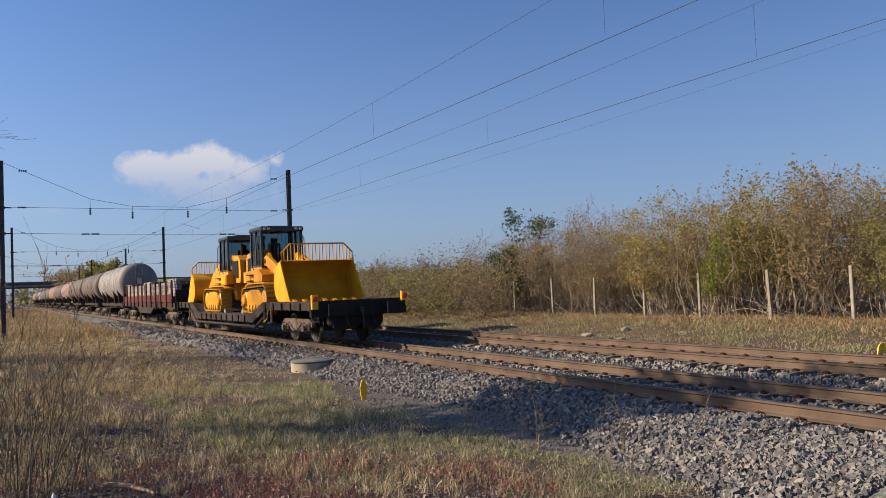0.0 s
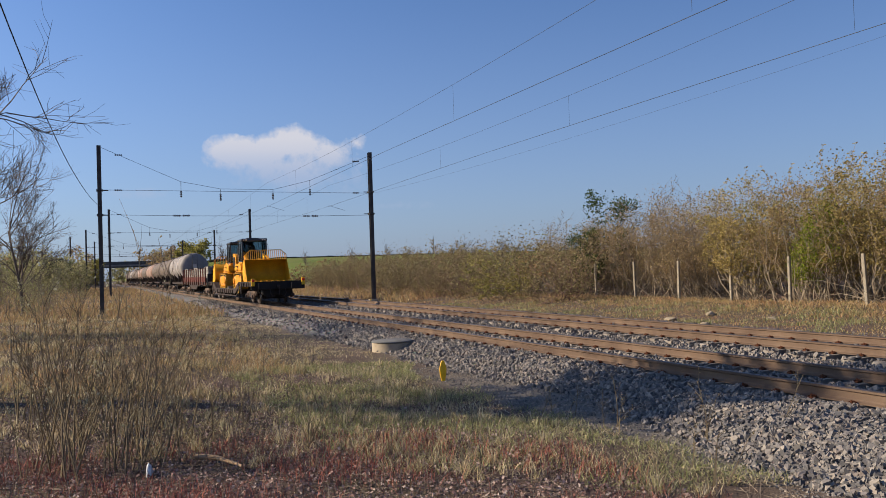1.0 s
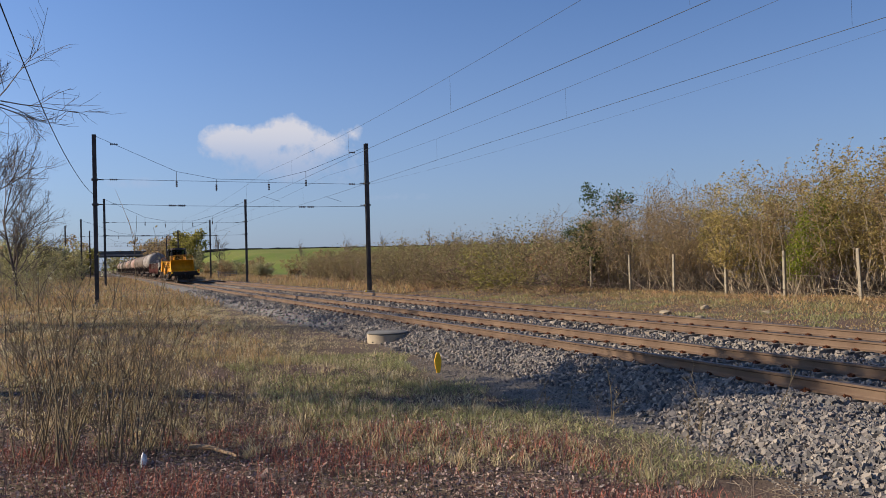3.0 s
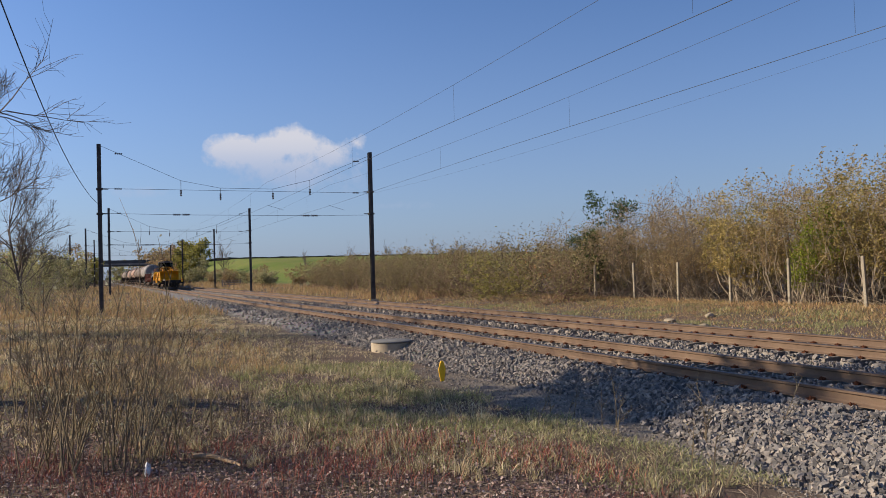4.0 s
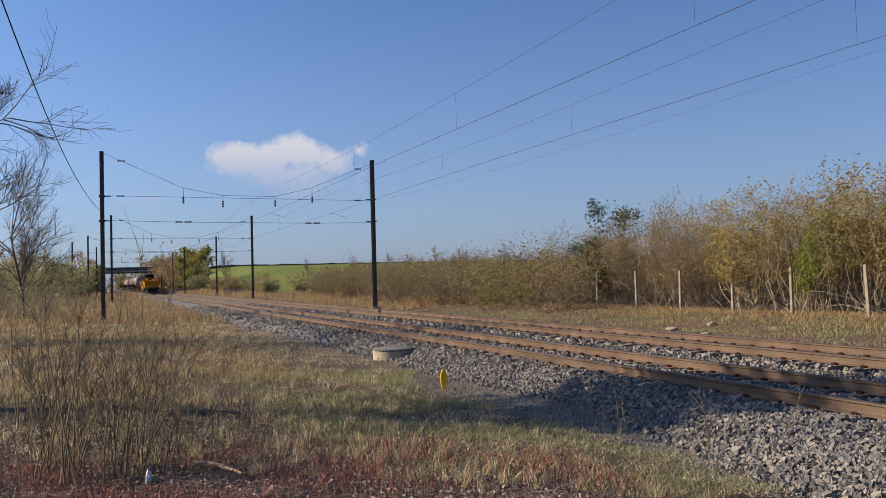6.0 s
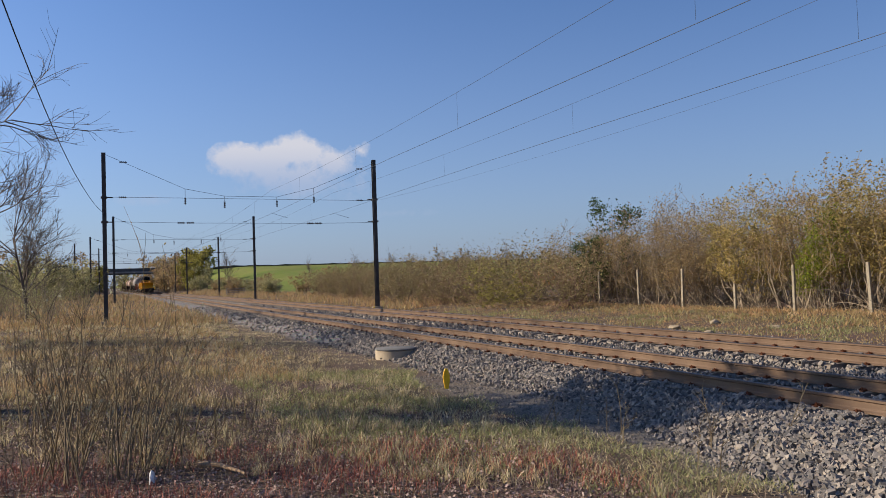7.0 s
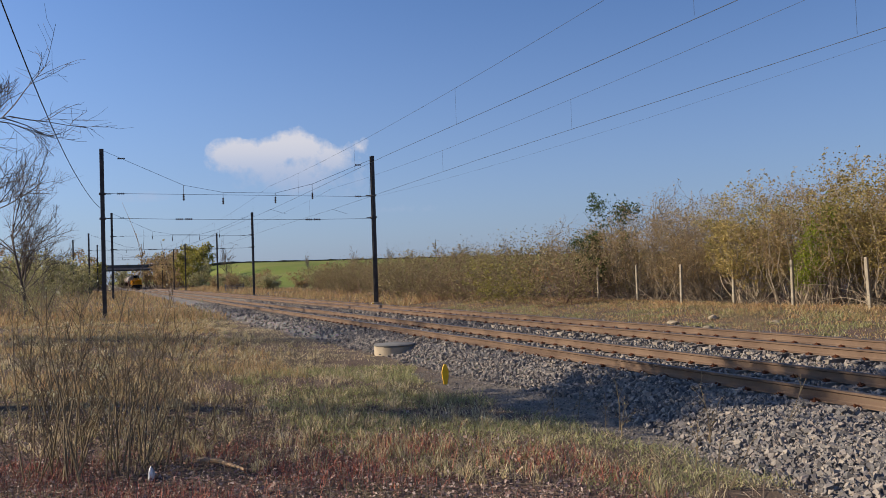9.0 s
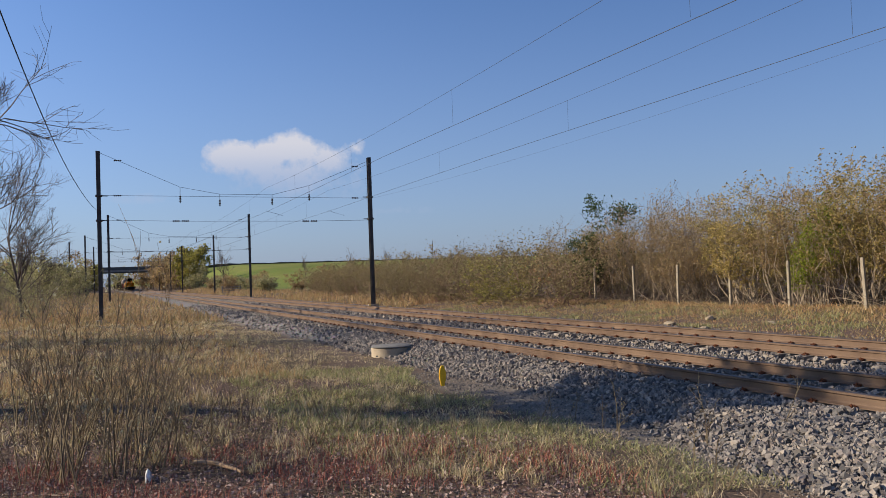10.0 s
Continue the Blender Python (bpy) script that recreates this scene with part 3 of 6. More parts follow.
def make_low_wagon():
    """The last wagon, a well wagon: high decks over the bogies, a low deck between."""
    t = thing("well_wagon", "dirty dark well wagon with low middle deck carrying machines", "freight wagon", "wagons of the train")
    side = [(0, 1.02), (0, 1.28), (5.1, 1.28), (6.7, 0.86), (15.5, 0.86), (17.0, 1.28), (20.0, 1.28), (20.0, 1.02), (17.2, 1.02), (15.7, 0.56), (6.5, 0.56), (4.9, 1.02)]
    for s in (-1, 1):
        g = Geo().prism(side, s * 1.40, s * 1.32, "x")
        for y in np.arange(0.3, 20, 0.9):
            z = 0.68 if 6.6 < y < 15.6 else 1.12
            if not (4.9 < y < 6.6 or 15.5 < y < 17.2):
                g.box((s * 1.425, y, z), (0.05, 0.09, 0.24), 0.01)
        part("side_sill", g, M["wagon"], t)
        g = Geo().path([(s * 1.36, 4.6, 0.95), (s * 1.36, 6.2, 0.42), (s * 1.36, 16.0, 0.42), (s * 1.36, 17.4, 0.95)], 0.05, 8)
        for y in (7.0, 9.3, 11.2, 13.0, 15.0):
            g.box((s * 1.36, y, 0.49), (0.06, 0.08, 0.2))
        part("truss_rod", g, M["wagon"], t)
        for y in (4.2, 5.0, 17.4):
            part("hanger", Geo().box((s * 1.38, y, 0.85), (0.06, 0.2, 0.55), 0.02), M["wagon"], t)
    g = Geo()
    for y0, y1, z0, z1 in ((0.02, 5.1, 1.25, 1.25), (5.1, 6.7, 1.25, 0.83), (6.7, 15.5, 0.83, 0.83), (15.5, 17.0, 0.83, 1.25), (17.0, 19.98, 1.25, 1.25)):
        g.prism([(y0, z0), (y1, z1), (y1, z1 - 0.1), (y0, z0 - 0.1)], -1.32, 1.32, "x")
    part("deck", g, M["wagon"], t, "dirty steel deck")
    for y in np.arange(7.2, 15.4, 1.25):
        part("cross_beam", Geo().box((0, y, 0.63), (2.6, 0.12, 0.18), 0.01), M["wagon"], t)
    for y in (0.05, 19.95):
        part("end_beam", Geo().box((0, y, 1.06), (3.0, 0.14, 0.46), 0.02), M["black"], t)
    g = Geo()
    for s in (-1, 1):
        g.prism([(s * 0.25, 0.5), (s * 0.5, 0.36), (s * 0.75, 0.5), (s * 0.8, 0.85), (s * 0.2, 0.85)], 0.2, 0.3, "y")
    g.box((0, 0.4, 0.7), (1.7, 0.3, 0.3), 0.05)
    part("brake_gear", g, M["black"], t)
    for s in (-1, 1):
        lamp = part("tail_lamp", Geo().box((s * 1.40, -0.06, 1.26), (0.20, 0.10, 0.42), 0.02), M["plastic_yellow"], t, "yellow tail lamp board")
        part("lens", Geo().lathe([(0.085, 0.0), (0.085, -0.03), (0.06, -0.045)], (s * 1.40, -0.11, 1.35), "y", 16), M["lamp_red"], lamp, "round red lens")
    for x in (-0.93, 0.93):
        for y in (5.35, 9.1, 11.9, 15.45):
            if 6.8 < y < 15.4:
                part("chock", Geo().prism([(y - 0.16, 0.835), (y + 0.16, 0.835), (y + 0.1, 0.98), (y - 0.1, 0.98)], x - 0.14, x + 0.14, "x"), M["post"], t, "pale timber chock")
    for s in (-1, 1):
        part("brake_lever", Geo().path([(s * 1.44, 4.4, 1.0), (s * 1.46, 4.5, 0.7), (s * 1.46, 4.9, 0.62)], 0.02, 6), M["plastic_yellow"], t, "yellow brake lever")
        part("air_reservoir", Geo().lathe([(0.08, 0), (0.15, 0.05), (0.15, 0.75), (0.08, 0.8)], (s * 0.9, 10.5, 0.45), "y", 14), M["black"], t)
    add_bogie(t, 2.6, True)
    add_bogie(t, 17.6, True)
    add_buffers(t, 0.0, -1, True)
    add_buffers(t, 20.0, 1)
    return t


def crawler_outline(n=40, grow=0.0):
    """Track outline in y, z: a raised drive wheel at one end, an idler at the other."""
    pts = []
    r1, r2 = 0.47 + grow, 0.44 + grow
    for i in range(n // 2 + 1):
        a = -math.pi / 2 - math.pi * i / (n // 2)
        pts.append((-1.22 + r1 * math.cos(a), 0.52 + r1 * math.sin(a)))
    for i in range(n // 2 + 1):
        a = math.pi / 2 - math.pi * i / (n // 2)
        pts.append((1.22 + r2 * math.cos(a), 0.50 + r2 * math.sin(a)))
    return pts


def along(pts, step):
    out, left = [], 0.0
    P = [Vector((0, *p)) for p in pts] + [Vector((0, *pts[0]))]
    for a, b in zip(P, P[1:]):
        d = (b - a).length
        while left < d:
            out.append((a.lerp(b, left / d), (b - a).normalized()))
            left += step
        left -= d
    return out


def make_loader(name_label, m):
    """A crawler loader; its bucket points to -y."""
    t = thing("crawler_loader", name_label, "crawler loader", "machines on the wagon", m=m)
    shoe = Geo().box((0, 0, 0), (0.46, 0.165, 0.03), 0.006)
    shoe.box((0, -0.06, 0.035), (0.46, 0.022, 0.05), 0.004)
    shoe_me = shoe.mesh("shoe", M["trackpad"])
    for s in (-1, 1):
        x = s * 0.93
        belt = part("crawler", Geo().prism(crawler_outline(grow=-0.07), x - 0.16, x + 0.16, "x"), M["black"], t, "greasy black crawler chain")
        for p, d in along(crawler_outline(), 0.172):
            q = Vector((0, d.z, -d.y))
            if q.dot(p - Vector((0, 0, 0.5))) < 0:
                q = -q
            xa = d.cross(q)
            mm = Matrix(((xa.x, d.x, q.x, x), (xa.y, d.y, q.y, p.y), (xa.z, d.z, q.z, p.z), (0, 0, 0, 1)))
            part("shoe", shoe_me, None, belt, m=mm)
        fr = Geo().box((x + s * 0.06, 0, 0.42), (0.26, 2.2, 0.30), 0.05)
        fr.prism([(-1.05, 0.45), (1.0, 0.45), (0.85, 0.80), (0.3, 0.88), (-0.6, 0.86), (-0.95, 0.72)], x + s * 0.12, x + s * 0.20, "x")
        for y in (-0.85, -0.45, -0.05, 0.35, 0.75):
            fr.lathe([(0.13, s * 0.10), (0.13, s * 0.21), (0.06, s * 0.235)], (x, y, 0.22), "x", 12)
        part("roller_frame", fr, M["yellow"], t)
        part("idler", Geo().lathe([(0.36, s * 0.05), (0.38, s * 0.12), (0.30, s * 0.19), (0.12, s * 0.22)], (x, -1.22, 0.52), "x", 20), M["yellow"], t)
        sp = Geo().lathe([(0.34, s * 0.06), (0.36, s * 0.13), (0.24, s * 0.20), (0.2, s * 0.27)], (x, 1.22, 0.50), "x", 20)
        for k in range(9):
            a = 2 * math.pi * k / 9
            sp.lathe([(0.025, s * 0.26), (0.025, s * 0.29)], (x, 1.22 + 0.16 * math.cos(a), 0.5 + 0.16 * math.sin(a)), "x", 6)
        part("sprocket", sp, M["yellow"], t)
        part("fender", Geo().prism([(-1.0, 1.06), (-0.8, 1.13), (1.3, 1.13), (1.75, 1.0), (1.75, 0.96), (1.3, 1.08), (-0.8, 1.08)], s * 0.55, s * 1.0, "x"), M["yellow"], t)
        for k in range(2):
            part("step", Geo().box((s * 1.02, 0.75, 1.2 + 0.22 * k), (0.22, 0.5, 0.035), 0.008), M["black"], t, "black steel step")
        part("decal", Geo().box((s * 0.808, 0.75, 1.42), (0.012, 0.9, 0.16)), M["cabblack"], t, "plain dark lettering bar")
        part("hood_decal", Geo().box((s * 0.628, 1.55, 2.05), (0.012, 0.3, 0.22)), M["cabblack"], t, "plain dark badge")
        part("hose", Geo().path([(s * 0.52, -0.1, 1.75), (s * 0.56, -0.6, 1.95), (s * 0.57, -1.2, 1.72), (s * 0.56, -1.8, 1.38)], 0.022, 6), M["black"], t, "black hydraulic hose")
        part("arm_pin", Geo().lathe([(0.09, s * 0.70), (0.09, s * 0.75), (0.05, s * 0.76)], (0, -0.15, 1.9), "x", 12), M["wheel"], t)
        part("side_panel", Geo().prism([(0.95, 1.18), (1.8, 1.18), (1.8, 1.5), (0.95, 1.52)], s * 0.985, s * 0.995, "x"), M["bucket"], t)
        # lift arms and cylinders
        arm = Geo().prism([(0.1, 2.02), (-0.4, 2.10), (-1.7, 1.62), (-2.75, 0.95), (-3.05, 0.62), (-2.85, 0.52), (-2.3, 0.85), (-1.5, 1.30), (-0.3, 1.72), (0.1, 1.74)], s * 0.60, s * 0.72, "x")
        part("lift_arm", arm, M["yellow"], t)
        c = Geo().rod((s * 0.45, 0.0, 1.1), (s * 0.45, -1.2, 1.32), 0.075, 12)
        c.rod((s * 0.45, -1.2, 1.32), (s * 0.45, -1.9, 1.42), 0.04, 10)
        part("lift_cylinder", c, M["black"], t)
        t1 = Geo().prism([(-0.5, 1.15), (0.15, 1.15), (0.15, 2.15), (-0.15, 2.2), (-0.5, 1.9)], s * 0.50, s * 0.585, "x")
        part("loader_tower", t1, M["yellow"], t)
    body = Geo().box((0, 0.35, 0.85), (1.15, 2.7, 0.8), 0.08)
    body.prism([(-0.6, 1.15), (1.9, 1.15), (1.9, 1.55), (-0.2, 1.6), (-0.6, 1.4)], -0.98, 0.98, "x")
    part("main_frame", body, M["yellow"], t)
    hood = Geo().prism([(1.35, 1.2), (2.75, 1.2), (2.85, 1.5), (2.78, 2.12), (2.55, 2.28), (1.35, 2.38)], -0.62, 0.62, "x")
    part("engine_hood", hood, M["yellow"], t)
    g = Geo()
    for k in range(8):
        g.box((0, 2.86 - 0.008 * k, 1.36 + 0.09 * k), (0.9, 0.05, 0.05), 0.01)
    for s in (-1, 1):
        g.box((s * 0.63, 2.1, 1.75), (0.03, 0.85, 0.72), 0.02)
        for k in range(7):
            g.box((s * 0.652, 2.1, 1.46 + 0.095 * k), (0.03, 0.78, 0.025))
    part("grille", g, M["black"], t, "black louvred grille")
    part("exhaust", Geo().path([(0.3, 1.9, 2.3), (0.3, 1.9, 2.72), (0.3, 2.02, 2.8)], 0.055, 10), M["black"], t)
    # cab
    cab = Geo()
    x0, y0, y1, z0, z1 = 0.80, -0.02, 1.50, 1.55, 3.05
    cab.prism([(y0 - 0.12, 1.15), (y1, 1.15), (y1, 1.72), (y0 + 0.1, 1.72), (y0 - 0.12, 1.5)], -0.80, 0.80, "x")
    part("cab_base", cab, M["yellow"], t)
    fr = Geo()
    for s in (-1, 1):
        fr.prism([(y0, 1.7), (y0 + 0.09, 1.7), (y0 + 0.19, z1), (y0 + 0.10, z1)], s * 0.72, s * 0.80, "x")
        fr.prism([(y1 - 0.09, 1.7), (y1, 1.7), (y1 - 0.02, z1), (y1 - 0.11, z1)], s * 0.72, s * 0.80, "x")
        fr.prism([(0.72, 1.7), (0.80, 1.7), (0.84, z1), (0.76, z1)], s * 0.73, s * 0.80, "x")
        fr.box((s * 0.77, 0.75, 1.73), (0.07, 1.45, 0.08), 0.01)
        fr.path([(s * 0.84, 0.1, 1.75), (s * 0.90, 0.12, 1.9), (s * 0.90, 0.2, 2.75), (s * 0.84, 0.22, 2.85)], 0.018)
        fr.path([(s * 0.84, 0.9, 1.6), (s * 0.92, 0.9, 1.75), (s * 0.92, 0.95, 2.5), (s * 0.84, 0.95, 2.6)], 0.018)
    fr.box((0, y0 + 0.06, 1.73), (1.5, 0.08, 0.08), 0.01)
    fr.box((0, y1 - 0.05, 1.73), (1.5, 0.08, 0.08), 0.01)
    part("cab_frame", fr, M["cabblack"], t, "black cab posts and grab rails")
    roof = Geo().box((0, 0.78, 3.10), (1.66, 1.62, 0.16), 0.05)
    roof.box((0, 0.02, 3.06), (1.62, 0.16, 0.13), 0.03)
    roof.box((0, 0.9, 3.2), (0.8, 0.8, 0.08), 0.03)
    rf = part("cab_roof", roof, M["cabblack"], t)
    for x in (-0.68, -0.52, 0.52, 0.68):
        part("work_light", Geo().box((x, -0.07, 3.08), (0.10, 0.05, 0.08), 0.015), M["band_pale"], rf)
    for s in (-1, 1):
        p = part("side_window", Geo().box((s * 0.765, 0.75, 2.4), (0.012, 1.36, 1.26)), M["glass"], t)
        p.visible_shadow = False
    p = part("windscreen", Geo().box((0, 0.10, 2.4), (1.44, 0.012, 1.28), 0, Matrix.Rotation(radians(-4), 4, "X")), M["glass"], t)
    p.visible_shadow = False
    p = part("rear_window", Geo().box((0, y1 - 0.06, 2.4), (1.44, 0.012, 1.28)), M["glass"], t)
    p.visible_shadow = False
    g = Geo().box((0, 1.05, 2.25), (0.5, 0.14, 0.75), 0.06)
    g.box((0, 0.85, 1.92), (0.52, 0.5, 0.16), 0.05)
    g.box((0, 1.06, 2.72), (0.28, 0.1, 0.2), 0.04)
    part("seat", g, M["black"], t, "black operator seat")
    g = Geo().rod((-0.2, 0.15, 1.75), (-0.1, 0.2, 2.5), 0.012)
    for k in range(11):
        g.rod((-0.7 + 0.14 * k, 0.03, 1.75), (-0.7 + 0.14 * k, 0.12, 2.98), 0.006, 4)
    part("window_guard", g, M["black"], t)
    # bucket: open scoop with side plates, teeth and spill guard
    sh, th = [], 0.035
    for i in range(13):
        a = radians(-100 + 215 * i / 12)
        sh.append((-3.55 + 0.02 * i * 0 + 0.62 * math.cos(a), 1.02 + 0.62 * math.sin(a)))
    curve = [(-4.62, 0.44), (-3.70, 0.42)] + [(-3.62 + 0.60 * math.cos(radians(a)), 1.02 + 0.60 * math.sin(radians(a))) for a in range(-90, 61, 15)] + [(-3.52, 1.68), (-3.74, 1.74)]
    outer = [(y + (0.0 if i < 1 else 0.03), z - (0.03 if z < 0.9 else -0.02)) for i, (y, z) in enumerate(curve)]
    b = part("bucket", Geo().prism(curve + outer[::-1], -1.24, 1.24, "x"), M["bucket"], t, "worn yellow loading bucket", True)
    for s in (-1, 1):
        part("side_plate", Geo().prism([(-4.64, 0.41)] + [(y + 0.03, z) for y, z in curve[1:]] + [(-3.98, 1.36)], s * 1.235, s * 1.27, "x"), M["bucket"], b)
    part("cutting_edge", Geo().box((0, -4.64, 0.43), (2.54, 0.2, 0.04), 0.008), M["bucket"], b)
    for k in range(8):
        tooth = Geo().prism([(-4.58, 0.41), (-4.58, 0.50), (-4.70, 0.50), (-4.88, 0.43), (-4.86, 0.41)], -0.06, 0.06, "x")
        part("tooth", tooth, M["yellow"], b, m=pose(-1.14 + 2.28 * k / 7, 0, 0))
    g = Geo().path([(-1.22, -3.72, 1.72), (-1.22, -3.74, 2.02), (-0.92, -3.76, 2.30), (0.92, -3.76, 2.30), (1.22, -3.74, 2.02), (1.22, -3.72, 1.72)], 0.028, 6)
    part("guard_frame", g, M["yellow"], b)
    for k in range(20):
        x = -1.13 + 2.26 * k / 19
        top = 2.30 if abs(x) < 0.92 else 2.30 - (abs(x) - 0.92) * 0.93
        part("guard_bar", Geo().box((x, -3.74, (1.72 + top) / 2), (0.022, 0.03, top - 1.72)), M["yellow"], b)
    g = Geo().prism([(-3.05, 1.5), (-2.95, 1.6), (-1.6, 1.85), (-1.55, 1.72), (-2.9, 1.35)], -0.12, 0.12, "x")
    g.rod((0, -1.6, 1.8), (0, -0.3, 1.62), 0.07, 10)
    part("tilt_linkage", g, M["yellow"], t)
    return t


def make_stake_wagon():
    t = thing("stake_wagon", "red-brown stake wagon loaded with grey timber", "freight wagon", "wagons of the train")
    L = 19.8
    for s in (-1, 1):
        part("side_sill", Geo().prism([(0, 1.02), (0, 1.25), (L, 1.25), (L, 1.02), (13.2, 0.98), (12.0, 0.62), (7.8, 0.62), (6.6, 0.98)], s * 1.36, s * 1.28, "x"), M["wagon"], t)
        for k in range(12):
            y = 0.5 + (L - 1.0) * k / 11
            part("stake", Geo().box((s * 1.40, y, 1.72), (0.09, 0.12, 1.45), 0.02), M["red"], t)
        for k in range(11):
            y = 0.5 + (L - 1.0) * (k + 0.5) / 11
            part("side_board", Geo().box((s * 1.36, y, 1.48), (0.04, 1.62, 0.42), 0.01), M["red"], t)
    part("deck", Geo().box((0, L / 2, 1.21), (2.66, L, 0.09), 0.01), M["wagon"], t)
    for y in (0.06, L - 0.06):
        part("end_beam", Geo().box((0, y, 1.06), (2.7, 0.12, 0.36), 0.02), M["black"], t)
        part("end_board", Geo().box((0, y, 1.6), (2.6, 0.06, 0.66), 0.01), M["black"], t)
    add_bogie(t, 2.4, True)
    add_bogie(t, L - 2.4, True)
    add_buffers(t, 0, -1)
    add_buffers(t, L, 1)
    return t


def make_timber_load(m):
    rnd = random.Random(5)
    t = thing("timber_load", "stacked grey weathered timber baulks", "timber", "timber on the stake wagon", m=m)
    me = [Geo().box((0, 0, 0), (0.25, ln, 0.15), 0.012).mesh("baulk", M["timber"]) for ln in (2.5, 2.62)]
    for row in range(7):
        y = 1.6 + 2.75 * row
        top = 7 if row % 3 else 8
        for k in range(top):
            for i in range(9):
                if 0 < i < 8 and 0 < k < top - 1:
                    continue
                part("baulk", rnd.choice(me), None, t, m=pose(-1.06 + 0.265 * i + rnd.uniform(-0.012, 0.012), y + rnd.uniform(-0.06, 0.06), 1.335 + 0.156 * k, 0, 0, rnd.uniform(-0.7, 0.7)))
    return t


def make_tank_wagon(material, bands, band_mat, label, ladder):
    t = thing("tank_wagon", label, "tank wagon", "wagons of the train")
    L, R, cz = 16.6, 1.42, 2.82
    rings = [(0.25, 0.62)]
    for k in range(1, 7):
        a = math.pi / 2 * k / 6
        rings.append((R * math.sin(a) ** 0.8, 0.62 + 0.55 * (1 - math.cos(a))))
    rings += [(r, L - y) for r, y in rings[::-1]]
    body = part("tank", Geo().lathe(rings, (0, 0, cz), "y", 32), material, t, "", True)
    for y in bands:
        part("band", Geo().lathe([(R - 0.01, y - 0.07), (R + 0.018, y - 0.06), (R + 0.018, y + 0.06), (R - 0.01, y + 0.07)], (0, 0, cz), "y", 32), band_mat, body)
    g = Geo().lathe([(0.32, 0), (0.32, 0.14), (0.26, 0.2)], (0, L / 2, cz + R - 0.03), "z", 14)
    g.box((0, L / 2, cz + R + 0.04), (0.7, 3.2, 0.04))
    part("manway", g, M["band"], t)
    for s in (-1, 1):
        part("sill", Geo().box((s * 0.95, L / 2, 1.12), (0.14, L, 0.26), 0.02), M["wagon"], t)
    for y in (3.0, 5.8, L - 5.8, L - 3.0):
        g = Geo().prism([(-1.15, 1.2), (1.15, 1.2), (1.3, 2.25), (1.02, 1.92), (0.6, 1.56), (0, 1.44), (-0.6, 1.56), (-1.02, 1.92), (-1.3, 2.25)], y - 0.12, y + 0.12, "y")
        part("saddle", g, M["wagon"], t)
    for y in (0.06, L - 0.06):
        part("end_beam", Geo().box((0, y, 1.06), (2.6, 0.12, 0.36), 0.02), M["black"], t)
    if ladder:
        g = Geo()
        for x in (-0.24, 0.24):
            g.path([(x, 0.42, 1.2), (x, 0.42, 4.0), (x, 0.9, 4.32)], 0.025)
        for k in range(9):
            g.rod((-0.24, 0.42, 1.4 + 0.3 * k), (0.24, 0.42, 1.4 + 0.3 * k), 0.016)
        part("ladder", g, M["band"], t, "dark steel end ladder")
        part("data_plate", Geo().box((0.0, 0.40, 2.85), (0.34, 0.02, 0.42)), M["band_pale"], t, "pale plate")
    add_bogie(t, 2.2)
    add_bogie(t, L - 2.2)
    add_buffers(t, 0, -1)
    add_buffers(t, L, 1)
    return t


train = []                            # things and their distance ahead of the train's tail
wag = make_low_wagon()
train.append((wag, 0.0, 0.0))
lo = make_loader("yellow crawler loader with bucket and guard, black cab", Matrix())
train.append((lo, 7.2, 0.84))
lo2 = copy_thing(lo, Matrix())
train.append((lo2, 13.75, 0.84))
st = make_stake_wagon()
train.append((st, 21.3, 0.0))
ld = make_timber_load(Matrix())
train.append((ld, 21.3, 0.0))
kinds = [make_tank_wagon(M["tank_grey"], (3.2, 4.6, 4.9, 7.6, 8.6, 9.6, 10.6, 11.6, 12.6, 13.6), M["band_pale"], "dusty grey tank wagon with pale bands", True),
         make_tank_wagon(M["tank_pink"], (2.6, 4.4, 6.2, 8.2, 10.2, 12.0, 13.8), M["band_pale"], "faded pinkish tank wagon with pale bands", True),
         make_tank_wagon(M["tank_buff"], (4.0, 8.3, 12.6), M["band"], "dirty buff tank wagon with dark bands", True)]
y = 42.4
for i, k in enumerate((0, 2, 2, 1, 2, 1, 2, 2, 0, 2, 1)):
    w = kinds[k]
    if any(o is w for o, _, _ in train):
        w = copy_thing(w, Matrix())
    train.append((w, y, 0.0))
    y += 17.8


# ---- road bridge ----
def make_bridge():
    t = thing("road_bridge", "grey concrete road bridge with dark parapet across the tracks", "bridge", m=pose(0, 275, 0))
    part("deck", Geo().box((9.5, 0, 6.25), (27, 9, 0.55), 0.05), M["bridge"], t)
    for s in (-1, 1):
        part("parapet", Geo().box((9.5, s * 4.4, 7.0), (44, 0.25, 0.95), 0.03), M["bridge_dark"], t, "dark parapet")
        part("girder", Geo().box((9.5, s * 4.2, 5.95), (24, 0.3, 0.5), 0.03), M["bridge_dark"], t)
    for x in (-1.5, 19.5):
        part("abutment", Geo().box((x, 0, 2.8), (1.6, 9, 6.6), 0.05), M["bridge"], t)


make_bridge()


# ---- lineside things ----
def make_chamber():
    z = -0.50
    t = thing("inspection_chamber", "round concrete inspection chamber with a dark lid", "manhole", m=pose(6.95, 20.1, z))
    part("ring", Geo().lathe([(0.50, 0), (0.52, 0.02), (0.52, 0.27), (0.49, 0.295), (0.3, 0.295)], (0, 0, 0), "z", 40), M["concrete"], t, "", True)
    part("lid", Geo().lathe([(0.525, 0.296), (0.535, 0.300), (0.535, 0.318), (0.52, 0.328), (0.1, 0.332)], (0, 0, 0), "z", 40), M["lid"], t, "dark flat lid", True)


